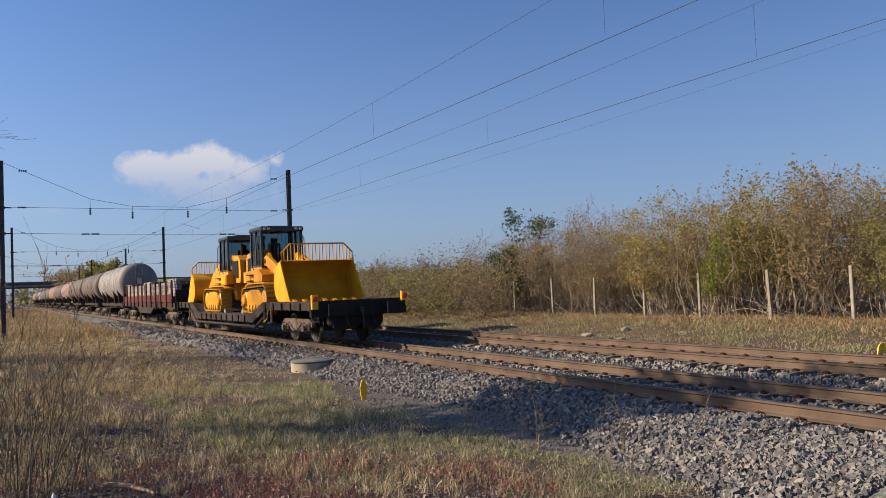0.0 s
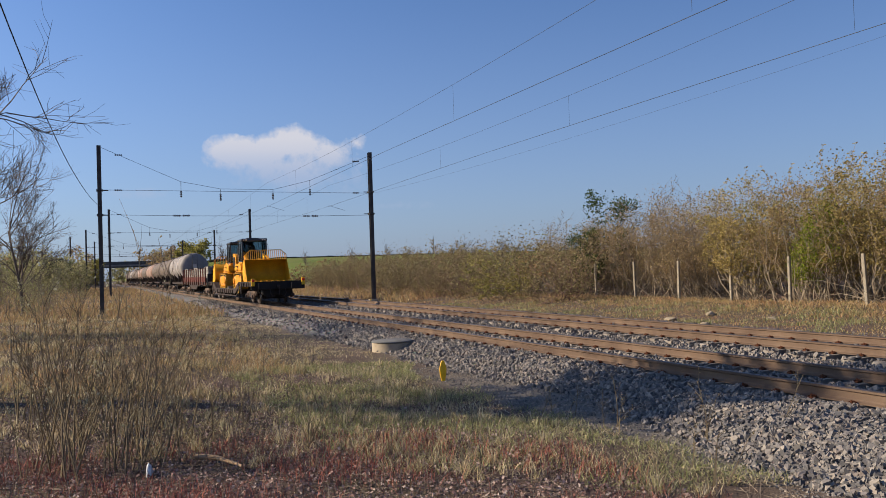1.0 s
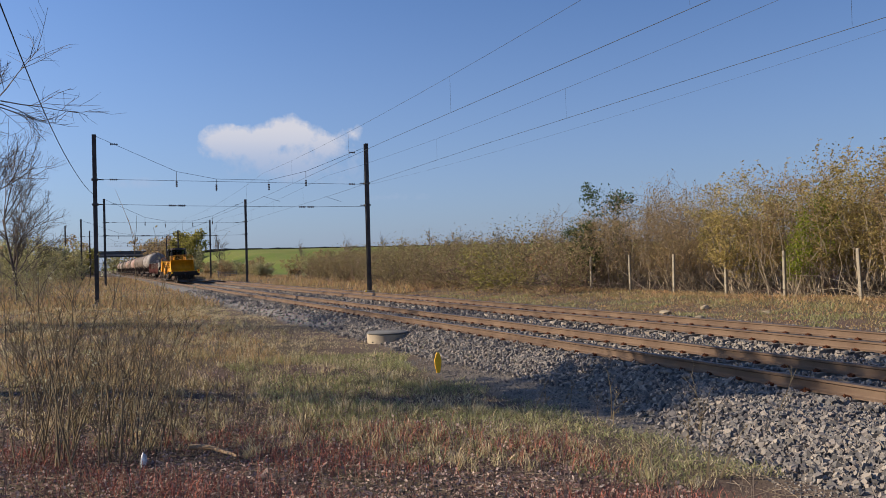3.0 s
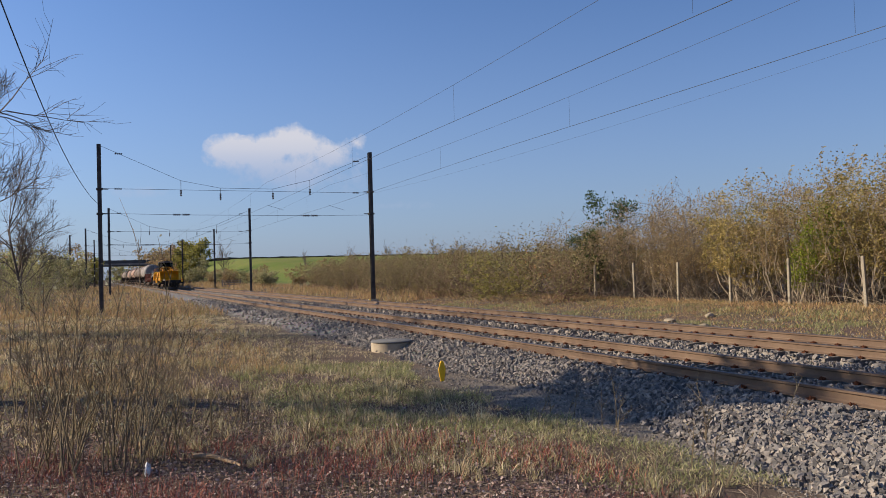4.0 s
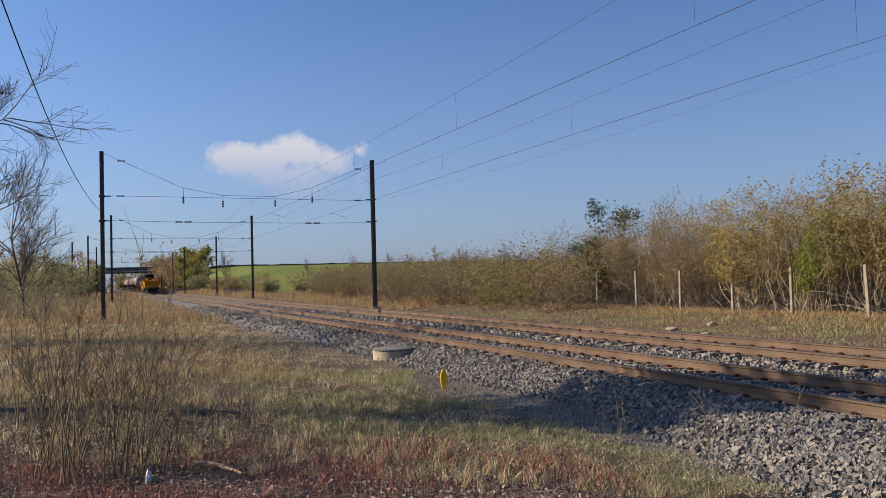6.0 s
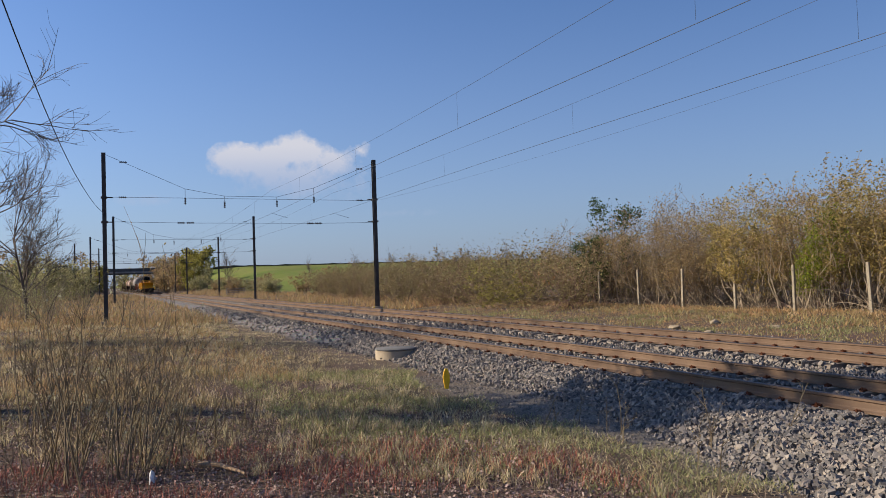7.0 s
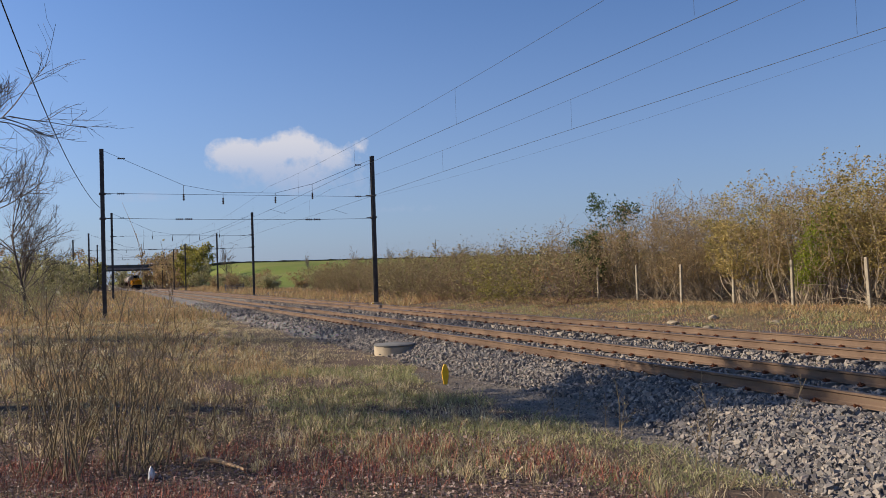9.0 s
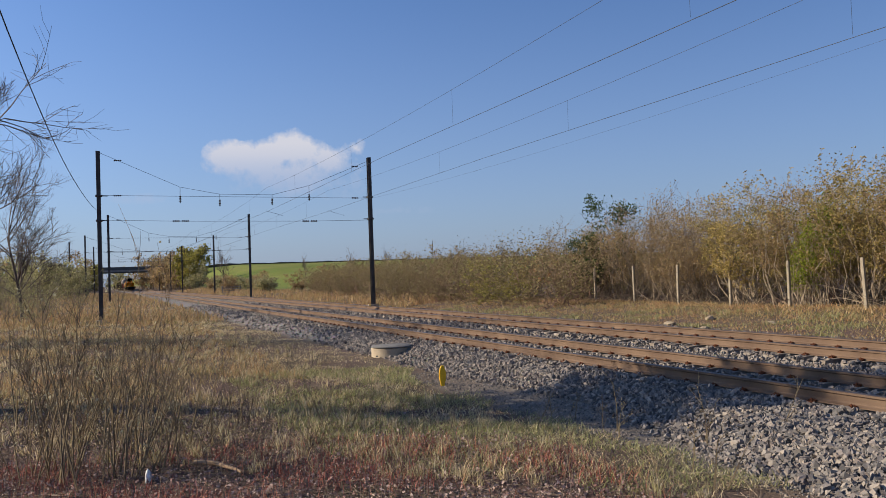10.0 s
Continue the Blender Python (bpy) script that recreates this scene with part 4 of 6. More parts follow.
def make_marker(x, y, h, label, lean=0.0, wide=1.0):
    z = float(ground_z(x, y))
    t = thing("marker_post", label, "marker post", "yellow markers", m=pose(x, y, z, 0, lean, 0))
    w = 0.068 * wide
    g = Geo().prism([(-0.45 * w, 0), (0.45 * w, 0), (0.88 * w, h * 0.35), (w, h * 0.62), (0.66 * w, h * 0.86), (0.3 * w, h), (-0.3 * w, h), (-0.66 * w, h * 0.86), (-w, h * 0.62), (-0.88 * w, h * 0.35)], -0.012, 0.012, "y")
    part("blade", g, M["plastic_yellow"], t)


make_chamber()
make_marker(5.86, 14.1, 0.38, "small yellow plastic marker in the grass")
make_marker(14.5, 45.5, 0.3, "small yellow plastic marker beside the far track")
make_marker(15.60, 10.44, 0.30, "tilted yellow plastic marker beside the far track", 38, 1.5)


def make_fence():
    rnd = random.Random(3)
    me = Geo().box((0, 0, 0.72), (0.095, 0.095, 1.6), 0.015).mesh("post", M["post"])
    for k in range(8):
        x, y = 20.6 + rnd.uniform(-0.1, 0.1), 14.4 + 2.8 * k
        t = thing("fence_post", "pale lichened concrete fence post in the scrub", "fence post", "fence posts", m=pose(x, y, float(ground_z(x, y)), rnd.uniform(-1.5, 1.5), rnd.uniform(-1.5, 1.5), rnd.uniform(0, 20)))
        part("post", me, None, t)


make_fence()


# ---- plants ----
rng = np.random.default_rng(11)
M.update({
    "bark": mat("grey_brown_bark", (0.15, 0.12, 0.095), (0.10, 0.08, 0.065), 3.0, 0.9, 0.0, None, 0.6, 40, 0.4, 0.01),
    "twig": mat("pale_dry_twig", (0.255, 0.205, 0.148), (0.179, 0.138, 0.101), 3.0, 0.9, island=0.35),
    "twig_grey": mat("grey_bare_twig", (0.270, 0.215, 0.175), (0.180, 0.140, 0.115), 3.0, 0.9, island=0.35),
    "twig_pink": mat("pinkish_bramble_cane", (0.270, 0.175, 0.135), (0.170, 0.105, 0.085), 3.0, 0.9, island=0.4),
    "leaf_olive": mat("olive_green_leaf", (0.275, 0.235, 0.070), (0.180, 0.175, 0.050), 1.2, 0.75, island=0.35, bump=0, vary=0.15, ramp=[(0.130, 0.130, 0.034), (0.285, 0.240, 0.070), (0.360, 0.285, 0.110), (0.205, 0.205, 0.052)], thin=0.35),
    "leaf_sage": mat("pale_sage_bud_leaf", (0.330, 0.310, 0.160), (0.240, 0.230, 0.110), 0.8, 0.8, island=0.35, bump=0, vary=0.15, ramp=[(0.180, 0.190, 0.080), (0.340, 0.310, 0.150), (0.420, 0.360, 0.220), (0.250, 0.250, 0.090)], thin=0.35),
    "leaf_bracken": mat("dead_bracken_frond", (0.480, 0.270, 0.130), (0.360, 0.190, 0.090), 0.8, 0.85, island=0.3, bump=0, thin=0.3),
    "twig_dark": mat("dark_bare_twig", (0.175, 0.140, 0.115), (0.120, 0.096, 0.080), 3.0, 0.9, island=0.3),
    "stalk": mat("brown_green_stalk", (0.215, 0.168, 0.098), (0.100, 0.076, 0.055), 2.0, 0.85, island=0.35),
    "red_stem": mat("reddish_stem", (0.371, 0.120, 0.087), (0.240, 0.098, 0.077), 2.0, 0.85, island=0.4),
    "leaf_willow": mat("olive_spring_leaf", (0.330, 0.240, 0.085), (0.215, 0.185, 0.060), 1.2, 0.75, island=0.35, bump=0, vary=0.18, ramp=[(0.150, 0.130, 0.040), (0.340, 0.245, 0.085), (0.430, 0.310, 0.130), (0.250, 0.220, 0.062)], thin=0.35),
    "leaf_brown": mat("brownish_bud_leaf", (0.338, 0.231, 0.123), (0.250, 0.184, 0.094), 0.8, 0.8, island=0.35, bump=0, ramp=[(0.215, 0.174, 0.067), (0.391, 0.259, 0.144), (0.301, 0.203, 0.121), (0.270, 0.237, 0.082)], thin=0.35),
    "leaf_bramble": mat("dull_bramble_leaf", (0.249, 0.196, 0.107), (0.177, 0.156, 0.076), 0.8, 0.8, island=0.35, bump=0, thin=0.3, ramp=[(0.149, 0.138, 0.054), (0.336, 0.248, 0.140), (0.233, 0.165, 0.111), (0.281, 0.267, 0.094)]),
    "leaf_green": mat("fresh_green_leaf", (0.170, 0.205, 0.022), (0.110, 0.150, 0.018), 0.8, 0.7, island=0.3, bump=0, ramp=[(0.110, 0.145, 0.016), (0.190, 0.225, 0.022), (0.250, 0.250, 0.032)], thin=0.35),
    "leaf_dark": mat("dark_hawthorn_leaf", (0.066, 0.102, 0.030), (0.048, 0.072, 0.024), 0.8, 0.7, island=0.3, bump=0, thin=0.35),
    "leaf_yellow": mat("yellow_green_leaf", (0.317, 0.272, 0.066), (0.216, 0.201, 0.051), 0.2, 0.75, island=0.3, bump=0, thin=0.35),
    "blossom": mat("pale_catkin", (0.420, 0.400, 0.280), (0.320, 0.300, 0.200), 0.8, 0.8, island=0.3, bump=0, thin=0.35),
    "straw": mat("dry_straw_grass", (0.762, 0.582, 0.370), (0.336, 0.302, 0.140), 0.9, 0.85, bump=0, ramp=[(0.119, 0.093, 0.059), (0.699, 0.607, 0.413), (0.356, 0.288, 0.164), (0.535, 0.398, 0.260), (0.242, 0.233, 0.109), (0.222, 0.222, 0.102), (0.749, 0.694, 0.520), (0.192, 0.132, 0.095)], thin=0.35),
    "rust_grass": mat("rusty_dry_grass", (0.550, 0.303, 0.149), (0.363, 0.308, 0.132), 0.6, 0.85, bump=0, ramp=[(0.176, 0.108, 0.063), (0.455, 0.284, 0.166), (0.259, 0.240, 0.105), (0.370, 0.207, 0.121), (0.552, 0.443, 0.282), (0.157, 0.117, 0.067), (0.241, 0.254, 0.101)], thin=0.35),
    "green_grass": mat("green_spring_grass", (0.214, 0.263, 0.082), (0.275, 0.275, 0.115), 0.5, 0.8, bump=0, ramp=[(0.093, 0.112, 0.043), (0.316, 0.304, 0.153), (0.578, 0.515, 0.339), (0.171, 0.184, 0.071), (0.446, 0.370, 0.233), (0.132, 0.151, 0.057)], thin=0.35),
    "litter": mat("dead_leaf_litter", (0.264, 0.165, 0.140), (0.165, 0.107, 0.091), 2.0, 0.9, bump=0, ramp=[(0.062, 0.036, 0.033), (0.268, 0.155, 0.134), (0.568, 0.444, 0.392), (0.175, 0.093, 0.077), (0.640, 0.537, 0.485), (0.093, 0.052, 0.046)], thin=0.15),
    "white": mat("dirty_white_plastic", (0.75, 0.75, 0.74), (0.62, 0.61, 0.6), 6.0, 0.5),
    "wood": mat("pale_broken_wood", (0.48, 0.33, 0.2), (0.3, 0.2, 0.12), 6.0, 0.85),
    "rock": mat("pale_field_stone", (0.34, 0.28, 0.2), (0.24, 0.195, 0.14), 5.0, 0.9, 0.0, None, 0.6, 30, 0.5, 0.02),
    "hedge": mat("dark_distant_hedge", (0.05, 0.052, 0.032), (0.035, 0.036, 0.026), 0.4, 0.95, bump=0.5, dist=0.2),
})


def unit(v):
    return v / np.maximum(np.linalg.norm(v, axis=-1, keepdims=True), 1e-9)


def tubes(P, Rr, sides=3):
    """Tubes along N lines of K points each: vertices and faces."""
    P, Rr = np.asarray(P, float), np.asarray(Rr, float)
    n, k, _ = P.shape
    T = unit(np.gradient(P, axis=1))
    ref = np.where(np.abs(T[..., 2:3]) > 0.9, np.array([1.0, 0, 0]), np.array([0, 0, 1.0]))
    U = unit(np.cross(T, ref))
    V = np.cross(T, U)
    a = np.arange(sides) * 2 * np.pi / sides
    verts = P[:, :, None] + Rr[:, :, None, None] * (U[:, :, None] * np.cos(a)[:, None] + V[:, :, None] * np.sin(a)[:, None])
    i = (np.arange(n)[:, None, None] * k + np.arange(k - 1)[None, :, None]) * sides
    j = np.arange(sides)[None, None, :]
    j2 = (j + 1) % sides
    F = np.stack([i + j, i + j2, i + sides + j2, i + sides + j], -1).reshape(-1, 4)
    return verts.reshape(-1, 3), F


def quads(C, size, aspect=0.65, up=0.3, flat=1.0):
    """Small bent leaves at C, turned at random: each a diamond of two triangles."""
    n = len(C)
    d = unit((rng.normal(size=(n, 3)) + np.array([0, 0, up])) * np.array([1, 1, flat]))
    w = unit(np.cross(d, rng.normal(size=(n, 3))))
    s = np.asarray(size).reshape(-1, 1) * np.ones((n, 1))
    nn = np.cross(d, w)
    V = np.stack([C, C + d * s * 0.5 + w * s * aspect * 0.5 + nn * s * 0.08, C + d * s, C + d * s * 0.5 - w * s * aspect * 0.5 + nn * s * 0.08], 1)
    return V.reshape(-1, 3), np.arange(4 * n).reshape(-1, 4)


def lines_from(base, way, length, k, bend=0.15, droop=0.0):
    """N wandering lines from base points."""
    n = len(base)
    P = np.zeros((n, k, 3))
    P[:, 0] = base
    d = unit(way)
    step = np.asarray(length).reshape(-1, 1) / (k - 1)
    for i in range(1, k):
        d = unit(d + rng.normal(size=(n, 3)) * bend + np.array([0, 0, -droop]))
        P[:, i] = P[:, i - 1] + d * step
    return P


def offshoots(P, per, spread, rel, lo=0.3, hi=1.0, up=0.15, jitter=0.4):
    """Starts and directions of side shoots on lines P."""
    n, k, _ = P.shape
    src = np.repeat(np.arange(n), per)
    u = rng.uniform(lo, hi, len(src)) * (k - 1)
    i = np.minimum(u.astype(int), k - 2)
    f = (u - i)[:, None]
    A, B = P[src, i], P[src, i + 1]
    d = unit(B - A)
    side = unit(np.cross(d, rng.normal(size=d.shape)))
    L = np.linalg.norm(P[src, -1] - P[src, 0], axis=1)
    return A * (1 - f) + B * f, unit(d + side * spread + np.array([0, 0, up])), L * rel * rng.uniform(1 - jitter, 1 + jitter, len(src))


def radii(n, k, r0, r1):
    return np.linspace(1, 0, k)[None, :] * (np.asarray(r0) - r1).reshape(-1, 1) * np.ones((n, 1)) + r1


def merge(*vf):
    V, F, b = [], [], 0
    for v, f in vf:
        V.append(v)
        F.append(f + b)
        b += len(v)
    return np.concatenate(V), np.concatenate(F)


def crown_meshes(height, radius, low, clumps, stems, twigs, fine, leaves, leaf_size, leaf_mat, twig_mat, r0=0.02, suckers=0, tight=0.30, thin=1.0):
    """The two meshes of a bush: stems that fan out into an uneven dome with all twigs, and leaves in clumps at their ends."""
    u = np.sort(rng.uniform(0, 1, clumps))
    zf = low + (0.93 - low) * u ** 0.8
    mid = (low + 1.0) / 2
    rim = np.sqrt(np.clip(1 - ((zf - mid) / (1.08 - mid)) ** 2, 0.05, 1))
    a = rng.uniform(0, 2 * np.pi, clumps)
    rr = radius * rim * rng.uniform(0.35, 0.95, clumps)
    ends = np.stack([rr * np.cos(a), rr * np.sin(a), height * zf * rng.uniform(0.88, 1.1, clumps)], 1)
    pick = np.arange(stems) % clumps
    top = ends[pick] + rng.normal(size=(stems, 3)) * radius * 0.13
    b = rng.uniform(0, 2 * np.pi, stems)
    br = radius * 0.55 * np.sqrt(rng.uniform(0, 1, stems))
    base = np.stack([br * np.cos(b), br * np.sin(b), np.full(stems, -0.1)], 1) * 0.6 + top * np.array([0.3, 0.3, 0])
    t = np.linspace(0, 1, 7)[None, :, None]
    S = base[:, None] * (1 - t) + top[:, None] * t + (t * (1 - t)) * rng.normal(size=(stems, 1, 3)) * np.array([0.5, 0.5, 0.1]) * radius
    S[:, 1:-1] += rng.normal(size=(stems, 5, 3)) * 0.035 * radius
    out = [tubes(S, radii(stems, 7, r0 * rng.uniform(0.5, 1.4, stems), 0.006 * thin), 3)]
    if suckers:
        c = rng.uniform(0, 2 * np.pi, suckers)
        way = np.stack([np.cos(c), np.sin(c), rng.uniform(0.6, 1.6, suckers)], 1)
        A = lines_from(np.stack([np.cos(c), np.sin(c), c * 0 - 0.05], 1) * radius * rng.uniform(0.3, 1.0, (suckers, 1)) * np.array([1, 1, 0]), way, height * rng.uniform(0.25, 0.6, suckers), 7, 0.16, 0.14)
        out.append(tubes(A, radii(suckers, 7, 0.011 * rng.uniform(0.5, 1.4, suckers), 0.004), 3))
    b, w, l = offshoots(S, twigs, 1.1, 0.15, 0.4, 1.0, 0.1)
    T1 = lines_from(b, w, l, 4, 0.2)
    out.append(tubes(T1, radii(len(b), 4, 0.008 * thin, 0.004 * thin), 3))
    tips = T1[:, 1:].reshape(-1, 3)
    if fine:
        b, w, l = offshoots(T1, fine, 0.8, 0.6, 0.3, 1.0)
        T2 = lines_from(b, w, l, 3, 0.2)
        out.append(tubes(T2, radii(len(b), 3, 0.0045 * thin, 0.0025 * thin), 3))
        tips = np.concatenate([tips, T2[:, 1:].reshape(-1, 3)])
    V, F = merge(*out)
    half = int(leaves * 0.6)
    C1 = tips[rng.integers(0, len(tips), half)] + rng.normal(size=(half, 3)) * 0.02
    share = rng.uniform(0.3, 1.0, clumps)
    own = rng.choice(clumps, leaves - half, p=share / share.sum())
    C2 = ends[own] + unit(rng.normal(size=(leaves - half, 3))) * rng.uniform(0, 1, (leaves - half, 1)) ** 0.45 * radius * 1.5 * tight * rng.uniform(0.6, 1.25, clumps)[own][:, None] * np.array([1, 1, 0.8])
    C = np.concatenate([C1, C2])
    C = C[C[:, 2] > low * height * rng.uniform(0.2, 1.0, len(C))]
    LV, LF = quads(C, leaf_size * rng.uniform(0.55, 1.4, len(C)))
    return bulk("stems", V, F, twig_mat), bulk("leaves", LV, LF, leaf_mat)


def place_bush(pair, x, y, scale, turn, name, label, category, group="", squash=1.0, sink=0.0):
    t = thing(name, label, category, group, m=pose(x, y, float(ground_z(x, y)) - sink, 0, 0, turn))
    t.scale = (scale * squash, scale * squash, scale)
    tagged(part("stem_tangle", pair[0], None, t), kind="stuff")
    tagged(part("foliage", pair[1], None, t), kind="stuff")
    return t


TALL = [crown_meshes(5.0, 1.95, 0.26, 34, 36, 6, 1, 13500, 0.068, M["leaf_willow"], M["twig"], suckers=16, tight=0.23),
        crown_meshes(5.0, 1.95, 0.26, 32, 40, 10, 2, 7600, 0.060, M["leaf_brown"], M["twig"], suckers=16, tight=0.23),
        crown_meshes(5.0, 1.95, 0.26, 34, 36, 6, 1, 13000, 0.068, M["leaf_olive"], M["twig"], suckers=16, tight=0.23),
        crown_meshes(5.0, 1.95, 0.26, 32, 36, 7, 1, 11500, 0.064, M["leaf_brown"], M["twig"], suckers=16, tight=0.23)]
GREEN = crown_meshes(3.6, 0.95, 0.25, 16, 18, 6, 1, 3200, 0.074, M["leaf_green"], M["twig"])
HAW = crown_meshes(5.0, 1.8, 0.38, 15, 18, 9, 2, 4600, 0.10, M["leaf_dark"], M["twig_dark"], tight=0.2)
LOW = [crown_meshes(2.6, 1.9, 0.10, 26, 30, 4, 1, 3300, 0.074, M["leaf_bramble"], M["twig_pink"], 0.012, 12, tight=0.26),
       crown_meshes(2.5, 1.9, 0.10, 26, 30, 4, 1, 3300, 0.074, M["leaf_bramble"], M["twig"], 0.012, 12, tight=0.26),
       crown_meshes(2.2, 1.9, 0.08, 24, 26, 4, 1, 3600, 0.074, M["leaf_olive"], M["twig"], 0.012, 12, tight=0.26)]
BRACKEN = crown_meshes(2.4, 1.6, 0.15, 16, 18, 4, 0, 2600, 0.12, M["leaf_bracken"], M["twig"], 0.011, 6)
FAR = [crown_meshes(5.0, 2.1, 0.18, 26, 26, 5, 0, 3000, 0.26, M["leaf_yellow"], M["twig"], 0.03, thin=2.0, tight=0.24),
       crown_meshes(5.0, 2.1, 0.18, 26, 28, 6, 0, 2300, 0.22, M["leaf_brown"], M["twig_grey"], 0.03, thin=2.0, tight=0.24),
       crown_meshes(4.4, 2.1, 0.12, 24, 24, 6, 0, 2600, 0.22, M["leaf_sage"], M["twig_grey"], 0.03, thin=2.0, tight=0.24)]
SCRUB = crown_meshes(4.6, 2.0, 0.12, 18, 26, 7, 1, 3000, 0.075, M["leaf_sage"], M["twig_grey"], 0.022, thin=1.4)
rnd = random.Random(21)
# the tall thicket behind the fence posts
for row, (x0, h) in enumerate(((22.0, 0.80), (24.4, 0.90), (27.2, 0.91))):
    for k in range(11 if row == 0 else 10 if row == 1 else 6):
        y = 11.0 + row * 1.5 + (2.45 if row < 2 else 3.6) * k + rnd.uniform(-0.5, 0.5)
        fall = 1.0 - 0.15 * max(0.0, min(1.0, (y - 23.0 - row * 3) / 13.0))
        v = rnd.choice((0, 2, 0, 3)) if y < 25.5 + row else rnd.choice((1, 1, 3))
        bare = "dense olive-green willow bush, thin pale stems, small leaves" if v in (0, 2) else "brownish half-bare bush of tangled grey stems"
        place_bush(TALL[v], x0 + rnd.uniform(-0.4, 0.4), y, h * fall * rnd.uniform(0.90, 1.10), rnd.uniform(0, 360), "willow_bush", bare, "bush", "thicket behind the fence", 1.22)
for k in range(6):
    place_bush(LOW[k % 2], 23.4 + rnd.uniform(-0.5, 1.5), 13.5 + 3.8 * k, rnd.uniform(0.8, 1.0), rnd.uniform(0, 360), "bramble_bush", "tangled brown undergrowth in the shade of the thicket", "bush", "undergrowth in the thicket", 1.1)
for x, y, s in ((21.3, 19.4, 0.95), (21.5, 20.3, 0.70)):
    place_bush(GREEN, x, y, s, rnd.uniform(0, 360), "hawthorn_bush", "fresh green leafy shrub among bare stems", "bush", "thicket behind the fence", 0.8)
place_bush(HAW, 22.9, 33.9, 1.0, 40, "hawthorn_tree", "small dark green hawthorn tree in the thicket", "tree")
place_bush(HAW, 21.8, 33.5, 0.62, 200, "hawthorn_tree", "small dark green hawthorn tree in the thicket", "tree")
# brambles along the far side of the line
for k in range(36):
    y = 31.0 + 1.55 * k + rnd.uniform(-0.5, 0.5)
    x = (18.4, 20.6, 22.8)[k % 3] + rnd.uniform(-0.4, 0.4) + 0.05 * max(0, y - 45)
    green = y < 40 and k % 6 == 3
    place_bush(LOW[2] if green else LOW[rnd.random() < 0.4], x, y, rnd.uniform(0.88, 1.1) * (0.95, 1.12, 1.22)[k % 3], rnd.uniform(0, 360), "bramble_bush",
               "low green bramble bush with dry stems" if green else "tangled pinkish-brown bramble bush with sparse small leaves", "bush", "brambles beside the line", 1.25)
for x, y, s in ((31.0, 57.0, 0.95), (33.2, 59.0, 1.0), (35.2, 60.5, 0.85)):
    place_bush(BRACKEN, x, y, s, 70 * x, "bracken_clump", "heap of orange-brown dead bracken on the bank", "bracken", "bracken on the bank", 1.1)
for k in range(16):
    y = 86.0 + 6.0 * k + rnd.uniform(-2, 2)
    place_bush(FAR[1 + (k % 2)], 20.5 + rnd.uniform(-1, 3), y, rnd.uniform(0.5, 0.66), rnd.uniform(0, 360), "scrub_bush", "brownish spring scrub bush at the field edge", "bush", "scrub at the field edge", 1.5)
# far trees before the bridge
for x, y, s, v in ((18.6, 196, 1.6, 0), (20.4, 203, 1.95, 0), (18.2, 215, 1.9, 1), (17.8, 228, 2.1, 1), (17.2, 240, 2.2, 1), (22, 214, 2.1, 0), (17.0, 252, 2.2, 1), (20.8, 192, 1.5, 2), (18.6, 184, 0.8, 2), (16.9, 262, 2.2, 1), (19.8, 234, 2.3, 1)):
    place_bush(FAR[v], x, y, s, rnd.uniform(0, 360), "spring_tree", "rounded spring tree, yellow-green and brown, near the bridge", "tree", "trees near the bridge", 1.0)
for x, y, s in ((-4, 318, 1.8), (1, 327, 1.9), (7.5, 336, 2.2), (16, 312, 2.6), (19.5, 320, 2.8), (23, 312, 2.5), (27, 325, 2.4)):
    place_bush(FAR[int(x) % 2 + 1], x, y, s, 50 * x, "spring_tree", "rounded spring tree beyond the bridge", "tree", "trees beyond the bridge", 1.0)
for x, y, s, v in ((-7, 112, 1.3, 2), (-10.5, 108, 1.3, 2), (-6.5, 140, 1.7, 2), (-11, 150, 1.9, 2), (-3.6, 150, 1.5, 2), (-16, 130, 1.8, 1), (-9, 84, 0.9, 2), (-12, 76, 0.8, 1), (-6.0, 92, 0.95, 2), (-4.5, 172, 1.7, 1), (-3.5, 62, 0.62, 2), (-5.2, 56, 0.68, 1), (-6.8, 60, 0.75, 2), (-1.9, 72, 0.55, 1), (-3.0, 48, 0.60, 2), (-1.6, 235, 1.5, 0), (-4, 255, 1.6, 1), (-2.6, 104, 0.9, 2)):
    place_bush(FAR[v] if y > 100 else SCRUB, x, y, s, rnd.uniform(0, 360), "scrub_tree", "soft grey-green scrub tree in early leaf", "tree", "trees along the near side", 1.1)


